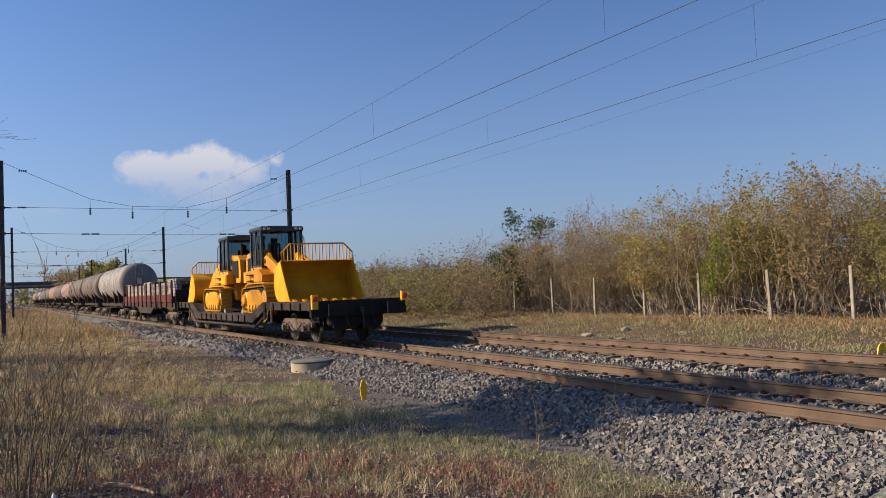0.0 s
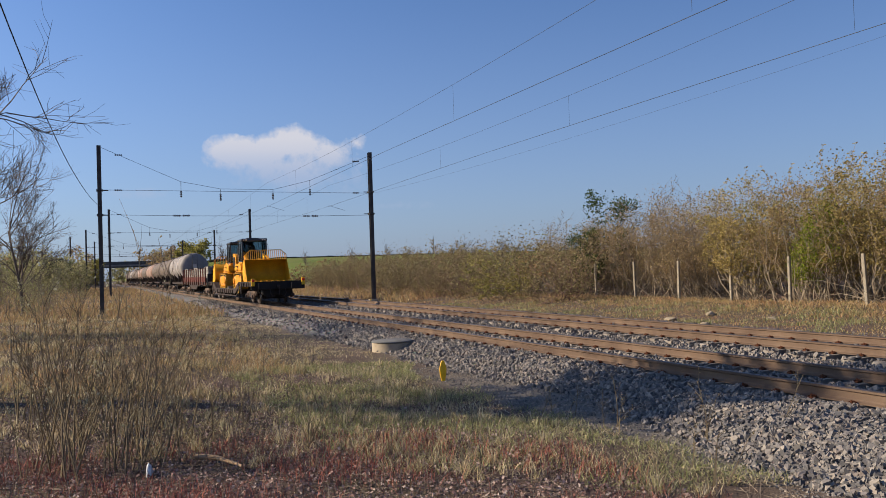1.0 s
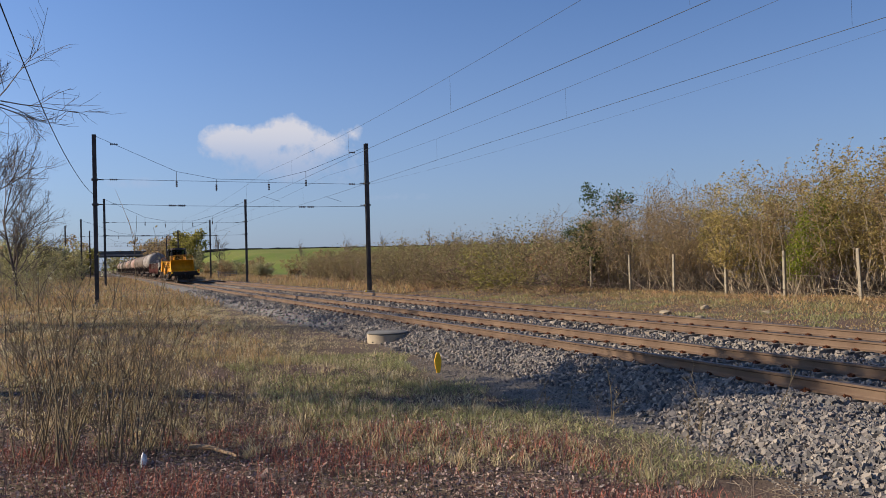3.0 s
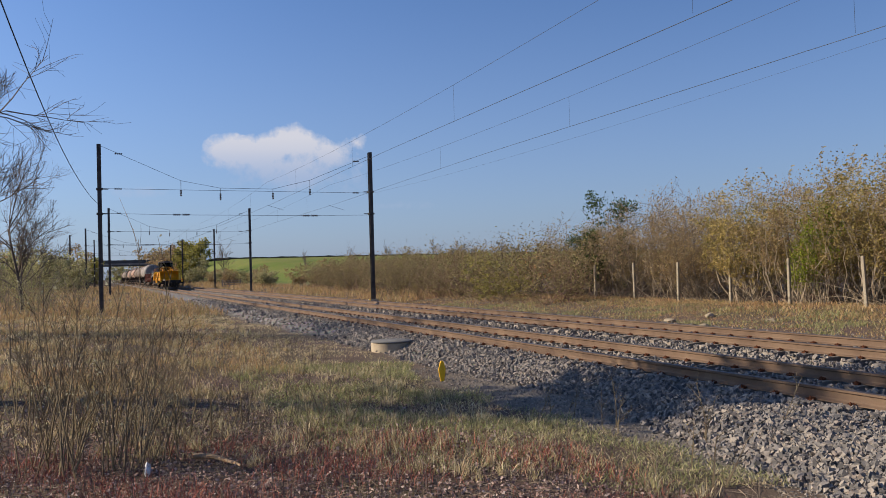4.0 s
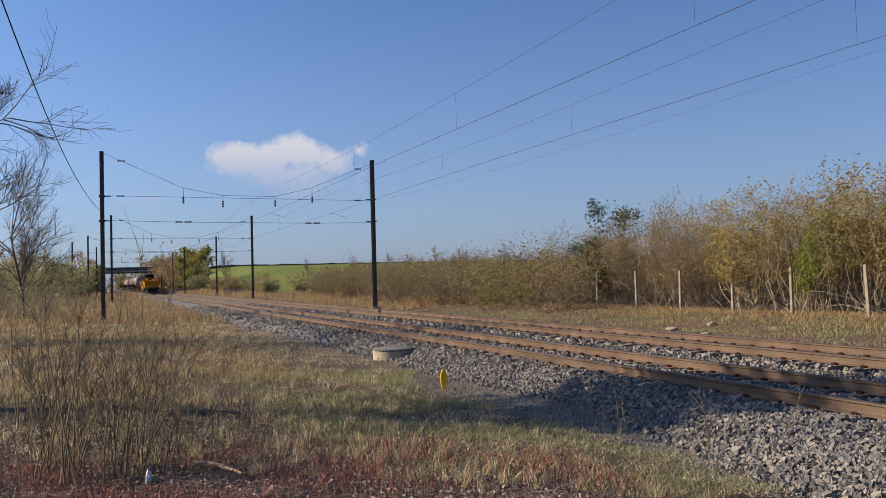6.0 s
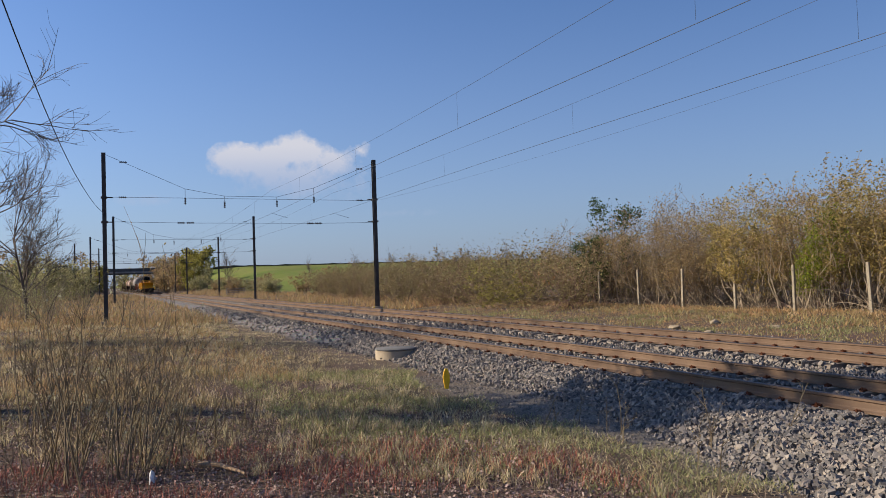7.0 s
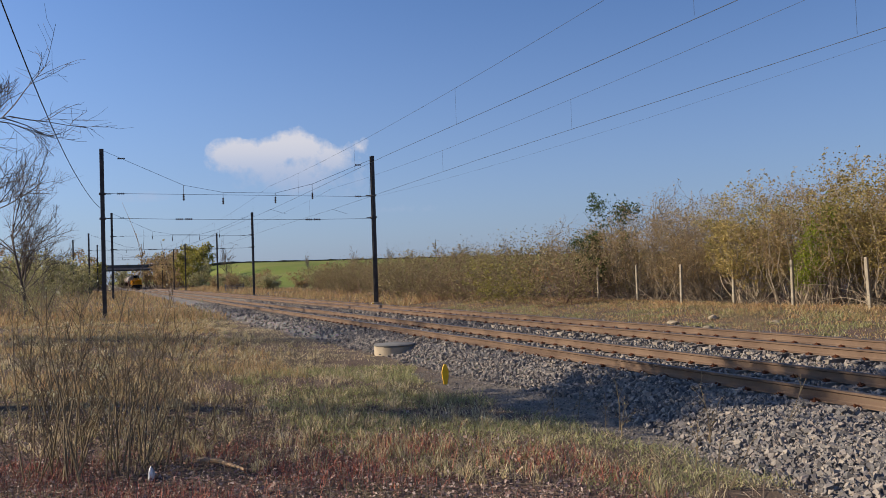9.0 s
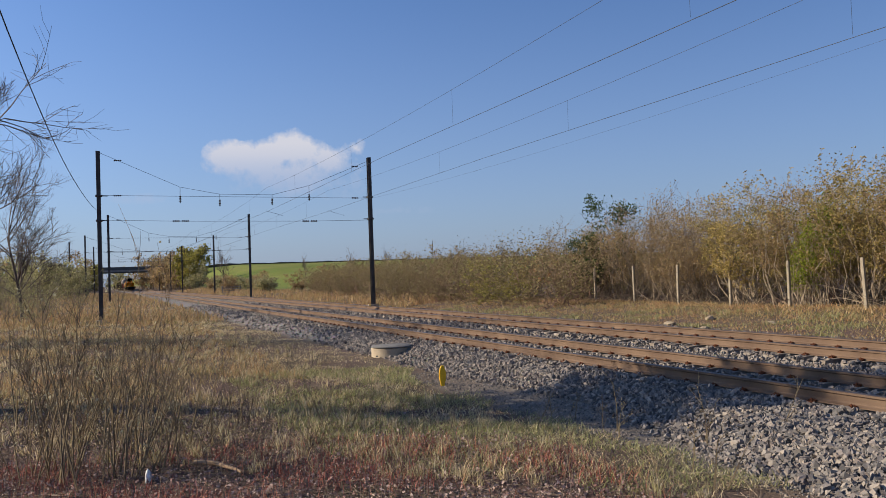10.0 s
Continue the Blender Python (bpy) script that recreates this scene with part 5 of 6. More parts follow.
def bare_tree_meshes(height, limbs, spread, seed_r, per=6, twigs=3, fat=1.0):
    """A trunk that soon divides into rising limbs, with ever finer branches in a rounded crown."""
    P0 = lines_from(np.array([[0, 0, -0.2]]), np.array([[0.03, 0.02, 1.0]]), [height * 0.62], 8, 0.05)
    V = [tubes(P0, radii(1, 8, seed_r, seed_r * 0.35), 8)]
    b, w, l = offshoots(P0, limbs, 0.75 * spread, 0.66, 0.25, 0.98, 0.25, 0.22)
    P1 = lines_from(b, w, l, 8, 0.09)
    V.append(tubes(P1, radii(len(b), 8, seed_r * 0.34, 0.012 * fat), 5))
    b, w, l = offshoots(P1, per, 0.65, 0.42, 0.2, 1.0, 0.2)
    P2 = lines_from(b, w, l, 5, 0.12)
    V.append(tubes(P2, radii(len(b), 5, 0.024 * fat, 0.008 * fat), 3))
    b, w, l = offshoots(P2, per, 0.7, 0.48, 0.2, 1.0, 0.15)
    P3 = lines_from(b, w, l, 4, 0.15)
    V.append(tubes(P3, radii(len(b), 4, 0.011 * fat, 0.006 * fat), 3))
    if twigs:
        b, w, l = offshoots(P3, twigs, 0.8, 0.55, 0.2, 1.0, 0.05)
        P4 = lines_from(b, w, l, 3, 0.2)
        V.append(tubes(P4, radii(len(b), 3, 0.0065 * fat, 0.004 * fat), 3))
    tr = bulk("trunk", *V[0], M["bark"], True)
    br = bulk("branches", *merge(*V[1:]), M["twig_dark"])
    return tr, br


def place_tree(pair, x, y, s, turn, label, group=""):
    t = thing("bare_tree", label, "tree", group, m=pose(x, y, float(ground_z(x, y)), 0, 0, turn))
    t.scale = (s, s, s)
    part("trunk", pair[0], None, t)
    tagged(part("crown", pair[1], None, t), kind="stuff")
    return t


BARE = bare_tree_meshes(9.4, 17, 1.15, 0.125, 7, 3)
SMALL = bare_tree_meshes(8.0, 9, 0.6, 0.10, 4, 2, 1.5)
BIG = bare_tree_meshes(10.5, 12, 0.8, 0.2, 5, 2)
# Unseen tree left of the view; its dense leaf mass is added for shade.
ivy = place_tree(BIG, -6.5, 17.1, 1.0, 30, "unseen tall tree with dense dark foliage added to cast shade", "bare trees")
n = 3700
C = unit(rng.normal(size=(n, 3))) * rng.uniform(0, 1, (n, 1)) ** 0.4
C = C * np.array([2.2, 2.2, 2.7]) * (1 + 0.3 * soft_noise(C[:, 0] * 2, C[:, 1] * 2 + C[:, 2] * 3, 1.0))[:, None] + np.array([0, 0, 8.0])
V, F = quads(C, 0.21 * rng.uniform(0.6, 1.3, n), 0.8)
tagged(part("ivy", bulk("ivy", V, F, M["leaf_dark"]), None, ivy, "dark green leaf mass added to cast shade"), kind="stuff")
place_tree(BARE, -4.2, 54.0, 0.92, 80, "bare rounded tree with fine branches", "bare trees")
place_tree(BARE, -8.4, 35.5, 1.25, 250, "tall bare tree with fine branches beside the line", "bare trees")
for x, y, h, a in ((19.2, 140.0, 8.3, 10), (26.5, 90.0, 5.0, 60), (25.2, 64.0, 3.0, 140), (27.8, 62.0, 4.2, 200), (29.5, 58.0, 4.2, 77), (31.0, 54.0, 3.7, 160), (35.4, 150.0, 5.2, 300), (51.5, 150.0, 6.0, 20)):
    place_tree(SMALL, x, y, h / 8.6, a, "small bare tree on the field edge", "bare trees")


# foreground shrubs of thin upright stems
def make_sprig(x, y, h, n, lean, bud="leaf_brown", size=0.017):
    z = float(ground_z(x, y))
    t = thing("sapling_clump", "clump of thin bare upright stems with tiny buds", "shrub", "bare saplings in the grass", m=pose(x, y, z))
    a = rng.uniform(0, 2 * np.pi, n)
    base = np.stack([rng.normal(0, 0.22, n), rng.normal(0, 0.22, n), np.full(n, -0.05)], 1)
    way = np.stack([lean + rng.normal(0, 0.22, n), rng.normal(0, 0.2, n), np.ones(n)], 1)
    S = lines_from(base, way, h * rng.uniform(0.45, 1.0, n), 7, 0.06)
    b, w, l = offshoots(S, 6, 0.8, 0.24, 0.2, 1.0, 0.3)
    T1 = lines_from(b, w, l, 4, 0.12)
    for k in range(n):
        part("stem", bulk("stem", *tubes(S[k:k + 1], radii(1, 7, 0.0105 * rng.uniform(0.5, 1.4), 0.0025), 4), M["stalk"]), None, t)
    tagged(part("twig_mass", bulk("twig_mass", *tubes(T1, radii(len(T1), 4, 0.0036, 0.0018), 3), M["stalk"]), None, t), kind="stuff")
    tips = np.concatenate([T1[:, 1:].reshape(-1, 3), S[:, 3:].reshape(-1, 3)])
    LV, LF = quads(tips[rng.integers(0, len(tips), n * 9)] + rng.normal(size=(n * 9, 3)) * 0.008, size * rng.uniform(0.6, 1.6, n * 9))
    tagged(part("bud_mass", bulk("bud_mass", LV, LF, M[bud]), None, t), kind="stuff")


for x, y, h, n in ((-0.75, 9.6, 1.7, 22), (-0.25, 10.3, 2.0, 26), (0.12, 9.7, 1.9, 26), (0.45, 10.8, 1.75, 22), (-0.55, 11.8, 1.9, 22), (0.75, 9.9, 1.2, 16), (0.1, 12.2, 1.9, 20), (1.15, 10.8, 1.15, 14),
                   (-1.0, 13.0, 2.0, 20), (0.5, 13.5, 1.6, 18), (1.7, 11.6, 0.9, 12), (1.1, 14.6, 1.3, 16), (-0.1, 15.0, 1.9, 18), (2.2, 9.6, 0.8, 10), (-0.9, 16.5, 1.8, 18), (2.9, 11.0, 0.8, 9), (0.3, 10.1, 2.75, 5), (6.1, 8.6, 0.8, 6), (6.5, 7.3, 0.9, 5), (6.0, 10.2, 0.6, 5), (5.2, 6.4, 0.7, 6)):
    make_sprig(x, y, h, max(4, int(n * 0.46)), 0.12)


for x, y, h, n in ((-0.05, 9.5, 2.5, 7), (0.22, 9.3, 2.7, 5), (-0.5, 9.8, 2.2, 6), (0.55, 9.6, 1.9, 5)):
    make_sprig(x, y, h, n, 0.10, "blossom", 0.034)


# ---- grass, litter and stones: too many to count ----
def blades(x, y, z, h, w, lean=0.5):
    n = len(x)
    C = np.stack([x, y, z], 1)
    a = rng.uniform(0, 2 * np.pi, n)
    side = np.stack([np.cos(a), np.sin(a), np.zeros(n)], 1)
    b = rng.uniform(0, 2 * np.pi, n)
    ln = rng.uniform(0.1, 1.0, n) * lean
    d = np.stack([np.cos(b) * ln, np.sin(b) * ln, np.ones(n)], 1)
    d2 = unit(d * np.array([2.2, 2.2, 0.75]))
    d = unit(d)
    h, w = h[:, None], w[:, None]
    m = C + d * h * 0.55
    t = m + d2 * h * 0.45
    V = np.stack([C - side * w, C + side * w, m + side * w * 0.8, m - side * w * 0.8, t], 1).reshape(-1, 3)
    i = np.arange(n)[:, None] * 5
    F = (i + np.array([[0, 1, 2, 3]])).tolist() + (i + np.array([[3, 2, 4]])).tolist()
    return V, F


def blade_stuff(name, label, mm, x, y, h, w, lean):
    z = ground_z(x, y) - 0.01
    V, F = blades(x, y, z, h, w, lean)
    me = bpy.data.meshes.new(name)
    me.from_pydata(V.tolist(), [], F)
    me.materials.append(mm)
    tagged(new(name, me), label, "grass", kind="stuff")


def wedge(n, r0, r1, a0, a1, power):
    """Points round the eye between two distances and two bearings, thinning out with distance."""
    u = rng.uniform(0, 1, n)
    p = 2 - power
    r = (r0 ** p + u * (r1 ** p - r0 ** p)) ** (1 / p)
    a = np.radians(rng.uniform(a0, a1, n))
    return r * np.sin(a), r * np.cos(a), r


def edge_x(y):
    return 5.80 + 0.55 * sstep(13, 19, y) + 0.30 * soft_noise(y * 0, y, 0.6, 4.0) + 0.15 * soft_noise(y * 0, y, 2.1, 1.0)


def near_side(n, r0, r1, power, keep):
    x, y, r = wedge(n, r0, r1, -9, 60, power)
    ok = (x < edge_x(y)) & keep(x, y) & (np.hypot(x - 5.75, (y - 13.7) * 0.5) > 0.3)
    return x[ok], y[ok], r[ok]


def clump(x, y, s, seed, lo, hi):
    return sstep(lo, hi, soft_noise(x, y, s, seed)) > rng.uniform(0, 1, len(x))


# sun-bleached grass over most of the near side
x, y, r = near_side(430000, 5.2, 75, 1.25, lambda x, y: clump(x, y, 0.8, 1.0, -1.1, 0.4) & (y > 10.8 - 0.95 * x + 0.9 * soft_noise(x, y, 0.9, 2.0)) & ((x > 2.6 + 0.02 * y) | (y < 15) | (rng.uniform(0, 1, len(x)) < 0.45)))
blade_stuff("dry_grass", "bleached straw-coloured spring grass", M["straw"], x, y, rng.uniform(0.05, 0.17, len(x)) * (0.6 + 0.6 * clump(x, y, 0.5, 7.0, 0.1, 0.8)), 0.0028 + 0.00028 * r, 2.8)
# tussocks
tx, ty, tr = near_side(2600, 6.0, 45, 1.0, lambda x, y: (y > 10.2 - 0.9 * x) & (x < 5.0 + 0.012 * y))
k = 26
x = np.repeat(tx, k) + rng.normal(0, 0.05, len(tx) * k)
y = np.repeat(ty, k) + rng.normal(0, 0.05, len(tx) * k)
blade_stuff("grass_tussocks", "pale tussocks of dry grass", M["straw"], x, y, rng.uniform(0.09, 0.27, len(x)) * np.repeat(rng.uniform(0.6, 1.2, len(tx)), k), 0.0026 + 0.00024 * np.repeat(tr, k), 0.9)
# greener tufts
x, y, r = near_side(230000, 5.2, 19, 1.2, lambda x, y: clump(x, y, 0.7, 9.0, -0.7, 0.5) & ((y > 9.2) | (rng.uniform(0, 1, len(x)) < 0.4)) & (x > 2.4) & (y > 10.6 - 0.9 * x + 0.9 * soft_noise(x, y, 0.9, 2.0)))
blade_stuff("green_grass", "tufts of green and straw grass", M["green_grass"], x, y, rng.uniform(0.05, 0.18, len(x)), 0.0026 + 0.00024 * r, 2.2)
# rusty tall growth farther along and at the far side of the tracks
x, y, r = near_side(110000, 14.0, 60, 1.1, lambda x, y: (x < 3.6 + 0.02 * y) & clump(x, y, 0.4, 3.0, -0.7, 0.5))
blade_stuff("rust_grass", "rusty brown dead stalks and grass", M["rust_grass"], x, y, rng.uniform(0.08, 0.32, len(x)), 0.0026 + 0.00026 * r, 1.3)
n = 52000
y = 8.5 + 75 * rng.uniform(0, 1, n) ** 1.7
x = 15.2 + 6.2 * rng.uniform(0, 1, n) ** 0.8
ok = clump(x, y, 0.8, 5.0, -1.4, -0.2) & (x > 15.6 + 0.4 * soft_noise(x * 0, y, 0.8))
x, y = x[ok], y[ok]
blade_stuff("verge_grass", "rusty and straw-coloured grass beside the far track", M["rust_grass"], x, y, rng.uniform(0.04, 0.15, len(x)) * (0.8 + 0.7 * (x > 18)), 0.009 + 0.00016 * y, 1.8)
n = 21000
y = 9 + 30 * rng.uniform(0, 1, n) ** 1.5
x = 15.6 + 3.5 * rng.uniform(0, 1, n)
ok = clump(x, y, 0.9, 8.0, -0.2, 0.7)
blade_stuff("verge_weeds", "fresh green weeds beside the far track", M["green_grass"], x[ok], y[ok], rng.uniform(0.06, 0.2, ok.sum()), np.full(ok.sum(), 0.009), 1.0)
# coarse growth farther off, on both sides of the line
n = 26000
y = 44 + 150 * rng.uniform(0, 1, n) ** 1.4
x = np.where(rng.uniform(0, 1, n) < 0.65, rng.uniform(-0.13, 1.0, n), 9.0)
x = np.where(x < 5, -0.13 * y + rng.uniform(0, 1, n) * (6.2 + 0.13 * y), 15.6 + 6 * rng.uniform(0, 1, n))
ok = clump(x, y, 0.25, 2.0, -1.0, 0.4)
x, y = x[ok], y[ok]
blade_stuff("coarse_growth", "coarse brown dead growth farther along the line", M["rust_grass"], x, y, rng.uniform(0.2, 0.7, len(x)), 0.008 + 0.00022 * y, 0.8)
# thin dark stalks and red shoots near the eye
x, y, r = near_side(9000, 5.2, 30, 1.2, lambda x, y: (x < 5.2))
blade_stuff("dead_stalks", "thin dark dead weed stalks", M["twig_dark"], x, y, rng.uniform(0.2, 0.6, len(x)), 0.0016 + 0.00008 * r, 0.35)
x, y, r = near_side(24000, 5.2, 10.5, 0.8, lambda x, y: clump(x, y, 0.9, 6.0, -0.5, 0.5) & (x < 4.8))
blade_stuff("red_shoots", "short reddish woody shoots in leaf litter", M["red_stem"], x, y, rng.uniform(0.07, 0.26, len(x)), np.full(len(x), 0.0026), 0.8)
# litter of dead leaves
x, y, r = near_side(125000, 5.2, 17, 1.0, lambda x, y: (x < 4.8) & (rng.uniform(0, 1, len(x)) < 1.1 - 0.055 * y))
C = np.stack([x, y, ground_z(x, y) + rng.uniform(-0.005, 0.03, len(x))], 1)
V, F = quads(C, rng.uniform(0.02, 0.055, len(x)), 0.7, 0.05, 0.35)
tagged(new("leaf_litter", bulk("leaf_litter", V, F, M["litter"])), "matted brown and purplish dead leaves", "leaf litter", kind="stuff")


def stones(x, y, z, size, blocky=False):
    """Broken stones: eight-cornered blocks close to the eye, six-cornered chips farther off."""
    n = len(x)
    if blocky:
        base = np.array([(i, j, k) for i in (-1, 1) for j in (-1, 1) for k in (-1, 1)], float) * 0.44
        f = np.array([(0, 1, 3), (0, 3, 2), (4, 6, 7), (4, 7, 5), (0, 4, 5), (0, 5, 1), (2, 3, 7), (2, 7, 6), (0, 2, 6), (0, 6, 4), (1, 5, 7), (1, 7, 3)])
    else:
        base = np.array([(1, 0, 0), (-1, 0, 0), (0, 1, 0), (0, -1, 0), (0, 0, 1), (0, 0, -1)], float) * 0.62
        f = np.array([(0, 2, 4), (2, 1, 4), (1, 3, 4), (3, 0, 4), (2, 0, 5), (1, 2, 5), (3, 1, 5), (0, 3, 5)])
    c = len(base)
    V = base[None] * (1 + rng.uniform(-0.35, 0.2, (n, c, 1))) + rng.normal(size=(n, c, 3)) * 0.10
    V *= rng.uniform(0.6, 1.15, (n, 1, 3)) * size[:, None, None]
    q = unit(rng.normal(size=(n, 4)))
    a, b, d, e = q.T
    Rm = np.stack([1 - 2 * (d * d + e * e), 2 * (b * d - a * e), 2 * (b * e + a * d), 2 * (b * d + a * e), 1 - 2 * (b * b + e * e), 2 * (d * e - a * b), 2 * (b * e - a * d), 2 * (d * e + a * b), 1 - 2 * (b * b + d * d)], 1).reshape(n, 3, 3)
    V = np.einsum("nij,nkj->nki", Rm, V) + np.stack([x, y, z], 1)[:, None]
    F = (np.arange(n)[:, None, None] * c + f[None]).reshape(-1, 3)
    return V.reshape(-1, 3), F


def ballast(n, y0, y1, x0, x1, size, power, blocky=False):
    p = 1 - power
    y = (y0 ** p + rng.uniform(0, 1, n) * (y1 ** p - y0 ** p)) ** (1 / p)
    x = rng.uniform(x0, x1, n)
    ok = np.ones(n, bool)
    for c in (NEAR_X, FAR_X):
        for s in (-1, 1):
            ok &= np.abs(x - c - s * 0.7535) > 0.10
    sl = np.abs((y / 0.6) - np.round(y / 0.6)) * 0.6 < 0.14
    on = (np.abs(x - NEAR_X) < 1.22) | (np.abs(x - FAR_X) < 1.22)
    byrail = np.zeros(n, bool)
    for c in (NEAR_X, FAR_X):
        for s in (-1, 1):
            byrail |= np.abs(x - c - s * 0.7535) < 0.26
    ok &= ~(on & sl & ((byrail & (rng.uniform(0, 1, n) < 0.75)) | (rng.uniform(0, 1, n) < 0.2)))
    x, y = x[ok], y[ok]
    k = len(x)
    s = size * rng.uniform(0.65, 1.35, k)
    z = ground_z(x, y) + rng.uniform(-0.035, 0.04, k)
    over = (np.abs(y / 0.6 - np.round(y / 0.6)) * 0.6 < 0.14) & ((np.abs(x - NEAR_X) < 1.22) | (np.abs(x - FAR_X) < 1.22))
    z = np.where(over, -0.172 + rng.uniform(-0.02, 0.01, k), z)
    z = np.where(x > 11, z + 0.045, z)
    keep = x > toe_x(y) + rng.normal(0, 0.10, k)
    return stones(x[keep], y[keep], z[keep], s[keep], blocky)


parts = [ballast(24000, 4.5, 12, 5.8, 8.35, 0.055, 0.8, True), ballast(25000, 12, 26, 5.9, 8.35, 0.070, 0.7), ballast(25000, 5.0, 30, 8.3, 15.3, 0.066, 0.7), ballast(13000, 24, 70, 5.9, 15.3, 0.105, 0.9)]
x, y, r = near_side(7000, 5.2, 20, 1.0, lambda x, y: x < 5.6)
a = rng.uniform(0, 2 * np.pi, len(x))
P = lines_from(np.stack([x, y, ground_z(x, y) + 0.02], 1), np.stack([np.cos(a), np.sin(a), rng.normal(0, 0.12, len(x))], 1), rng.uniform(0.08, 0.38, len(x)), 3, 0.12)
V, F = tubes(P, radii(len(x), 3, 0.0035, 0.0018), 3)
tagged(new("fallen_sticks", bulk("fallen_sticks", V, F, M["twig"])), "thin pale sticks lying in dead leaves", "sticks", kind="stuff")
n = 3000
fy = 8.5 + 32 * rng.uniform(0, 1, n) ** 1.5
parts.append(stones(14.9 + 1.5 * rng.uniform(0, 1, n) ** 1.6, fy, ground_z(15.3, fy) + 0.02, rng.uniform(0.03, 0.075, n)))
n = 9000
gx, gy = rng.uniform(4.9, 6.9, n), 4.5 + 12 * rng.uniform(0, 1, n) ** 1.4
gk = gx > edge_x(gy) - 0.25
parts.append(stones(gx[gk], gy[gk], ground_z(gx[gk], gy[gk]) + 0.004, rng.uniform(0.012, 0.04, gk.sum())))
V, F = merge(*parts)
tagged(new("ballast_stones", bulk("ballast_stones", V, F, M["stone"])), "loose angular grey ballast stones", "ballast", kind="stuff")

# ---- odd things on the ground ----
def lumpy(name, label, category, x, y, size, mm, seed, sink=0.3):
    bm = bmesh.new()
    bmesh.ops.create_icosphere(bm, subdivisions=3, radius=0.5)
    for v in bm.verts:
        v.co *= 1 + 0.35 * noise.noise(v.co * 2.2 + Vector((seed, 0, 0)))
        v.co = Vector((v.co.x * size[0], v.co.y * size[1], v.co.z * size[2]))
    me = bpy.data.meshes.new(name)
    bm.to_mesh(me)
    bm.free()
    me.materials.append(mm)
    ob = new(name, me)
    ob.matrix_basis = pose(x, y, float(ground_z(x, y)) + size[2] * (0.5 - sink), 0, 0, seed * 37)
    return tagged(ob, label, category)


for i, (x, y, s) in enumerate(((17.3, 20.0, (0.48, 0.26, 0.18)), (17.4, 17.6, (0.3, 0.24, 0.14)), (15.9, 20.2, (0.4, 0.3, 0.15)), (15.6, 18.3, (0.25, 0.18, 0.11)))):
    lumpy("field_stone", "pale rough stone lying in the verge", "stone", x, y, s, M["rock"], i + 1.0)
lumpy("plastic_scrap", "crumpled scrap of white plastic in the litter", "litter", 0.43, 9.1, (0.15, 0.06, 0.16), M["white"], 7.0, 0.1)


def make_branch(x, y, turn):
    P = lines_from(np.array([[0, 0, 0.06]]), np.array([[1.0, 0, 0.02]]), [0.85], 7, 0.16)
    P[:, :, 2] = 0.03 + 0.15 * np.clip(P[:, :, 2], 0, 0.2)
    t = thing("broken_branch", "pale broken branch lying in dead leaves", "branch", m=pose(x, y, float(ground_z(x, y)) + 0.03, 0, 0, turn))
    part("wood", bulk("wood", *tubes(P, radii(1, 7, 0.035, 0.014), 7), M["wood"], True), None, t)


make_branch(0.95, 9.6, -35)


def make_hedgerow():
    """The dark hedge on the crest of the field."""
    bm = bmesh.new()
    n = 160
    rows = []
    for i in range(n + 1):
        x = 24 + 330 * (i / n) ** 1.3
        y = 318 + 0.05 * x
        h = 1.1 + 0.25 * noise.noise((x * 0.25, 0, 0)) + 0.15 * noise.noise((x * 0.9, 3, 0))
        z = float(ground_z(x, y))
        rows.append([bm.verts.new((x, y + d, z + h * k)) for d, k in ((-0.9, -0.3), (-0.7, 0.6), (-0.2, 1.0), (0.4, 0.95), (0.9, 0.5), (1.0, -0.3))])
    for a, b in zip(rows, rows[1:]):
        for i in range(5):
            bm.faces.new((a[i], b[i], b[i + 1], a[i + 1]))
    me = bpy.data.meshes.new("hedgerow")
    bm.to_mesh(me)
    bm.free()
    me.materials.append(M["hedge"])
    tagged(new("hedgerow", me), "low dark clipped hedge along the crest of the field", "hedge", kind="stuff")


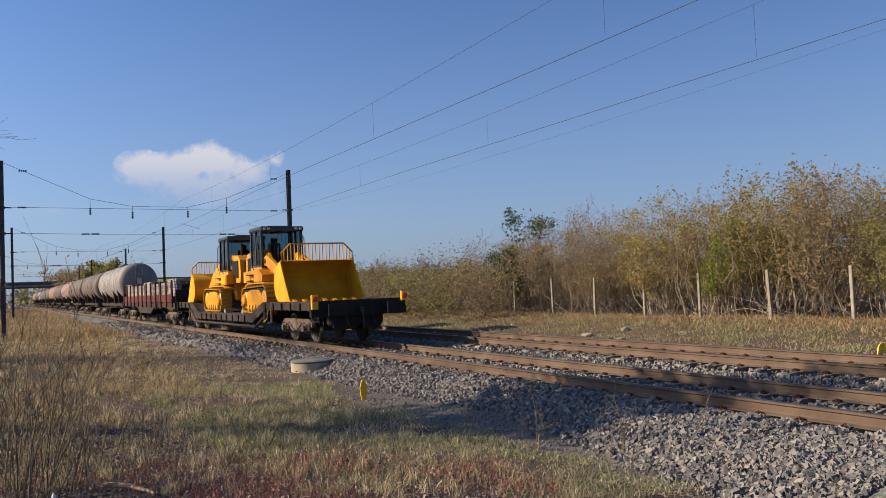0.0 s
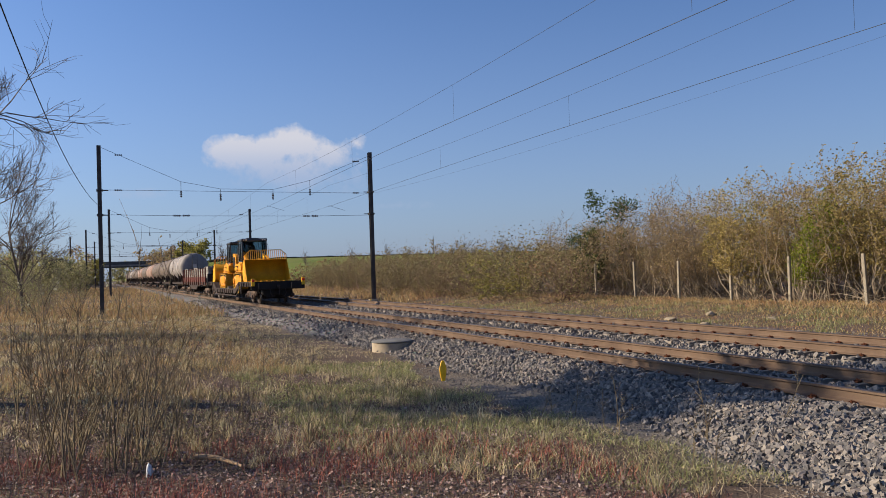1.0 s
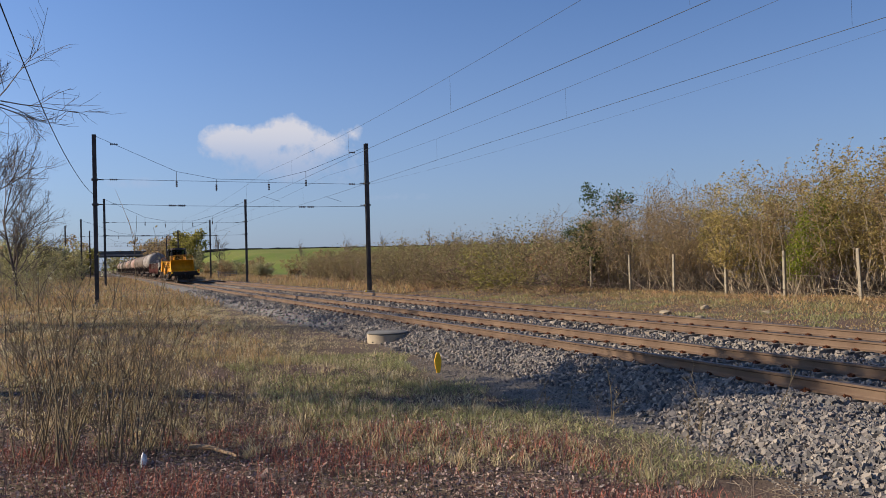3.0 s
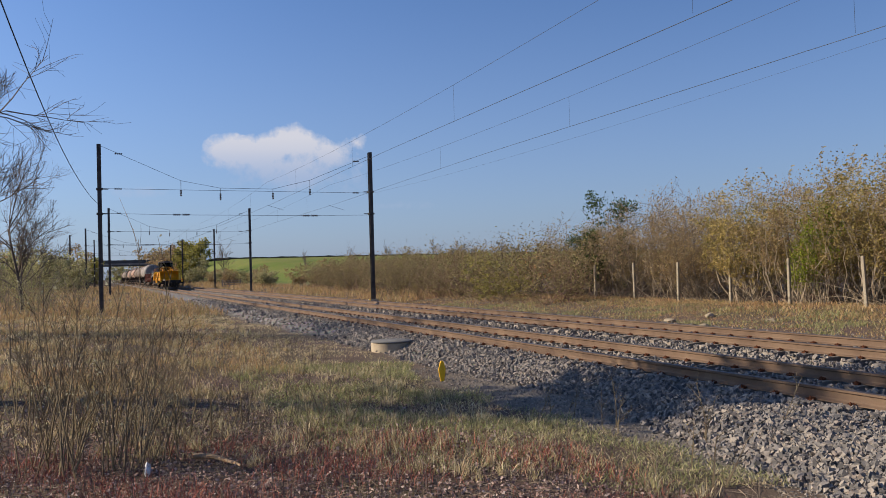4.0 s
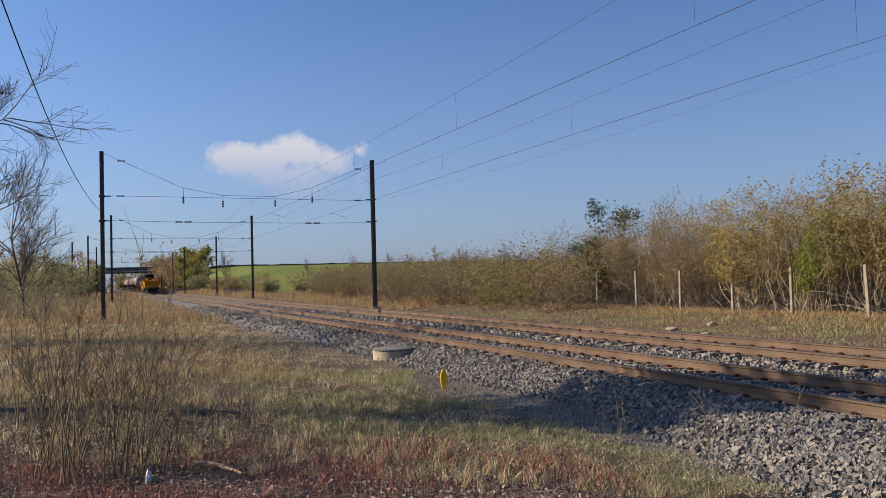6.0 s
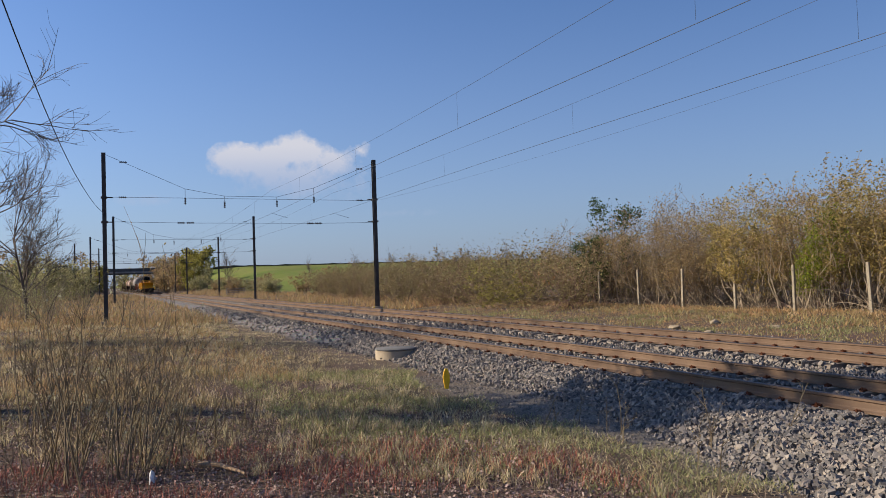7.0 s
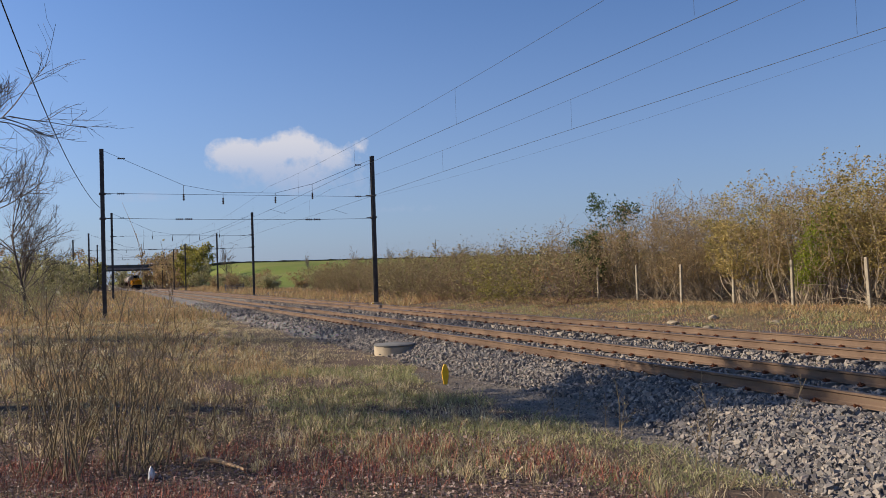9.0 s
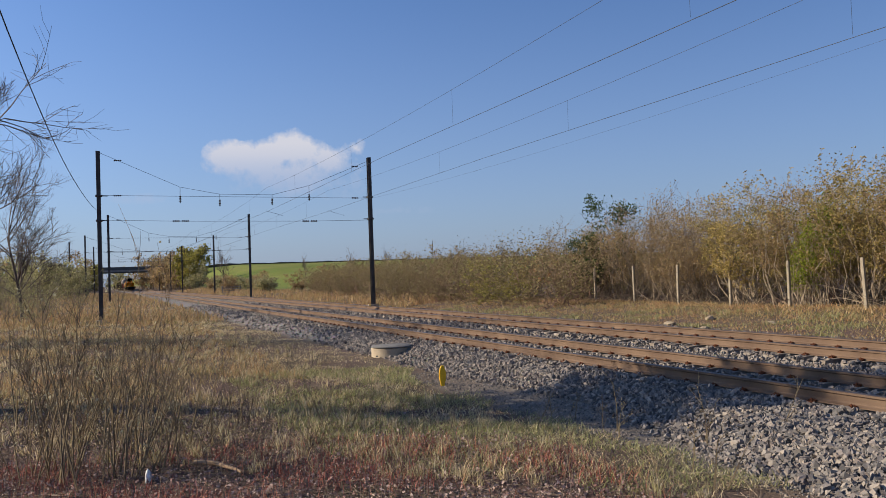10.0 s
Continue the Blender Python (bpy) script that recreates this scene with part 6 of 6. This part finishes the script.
make_hedgerow()
for x, y, s in ((119, 322, 0.5), (135, 322, 0.5), (144, 323, 0.42), (158, 324, 0.55)):
    place_bush(FAR[2], x, y, s, x * 7, "crest_bush", "small round dark bush on the hedge line", "bush", "bushes on the crest")
t = thing("pole", "thin dark pole standing on the field crest", "pole", m=pose(131, 321, float(ground_z(131, 321))))
part("shaft", Geo().lathe([(0.14, -0.3), (0.09, 8.5)], (0, 0, 0), "z", 8), M["mast"], t)


def make_gate():
    t = thing("field_gate", "grey wooden field gate with horizontal rails", "gate", m=pose(16.8, 124, float(ground_z(16.8, 124)), 0, 0, -12))
    for x in (0, 2.6):
        part("gate_post", Geo().box((x, 0, 0.6), (0.16, 0.16, 1.3), 0.02), M["timber"], t)
    for k in range(4):
        part("rail", Geo().box((1.3, 0, 0.25 + 0.27 * k), (2.5, 0.05, 0.09), 0.01), M["timber"], t)


make_gate()

# ---- sleepers and fastenings ----
for t in tracks:
    for k in range(6, 115):
        y = 0.6 * k
        sl = part("sleeper", SLEEPER, None, t, m=pose(0, y, 0))
        if k < 62:
            for s in (-1, 1):
                for d in (-1, 1):
                    part("rail_clip", CLIP, None, sl, m=pose(s * 0.7535 + d * 0.105, 0, -0.012, 0, 0, 0 if d > 0 else 180))
    V, F, b = [], [], 0
    sv = np.array([v.co[:] for v in SLEEPER.vertices])
    sf = [list(p.vertices) for p in SLEEPER.polygons]
    for k in range(115, 420):
        V.append(sv + np.array([0, 0.6 * k, 0]))
        F += [[i + b for i in f] for f in sf]
        b += len(sv)
    me = bpy.data.meshes.new("far_sleepers")
    me.from_pydata(np.concatenate(V).tolist(), [], F)
    me.materials.append(M["sleeper"])
    tagged(part("far_sleepers", me, None, t), kind="stuff")


# ---- movement ----


def tail_y(t):
    return 22.1 + 23.3 * t + 0.2 * t * t


def motions():
    times = [0.5 * i for i in range(21)]
    for ob, ahead, z in train:
        turn = 180 if ob is lo2 else 0
        walk(ob, [(t, pose(NEAR_X, tail_y(t) + ahead, z, 0, 0, turn)) for t in times])
    for w, y in spinning:
        walk(w, [(i / FPS, pose(0, y, 0.46, math.degrees(-0.75 * (tail_y(i / FPS) - 22.1) / 0.46))) for i in range(301)])


motions()
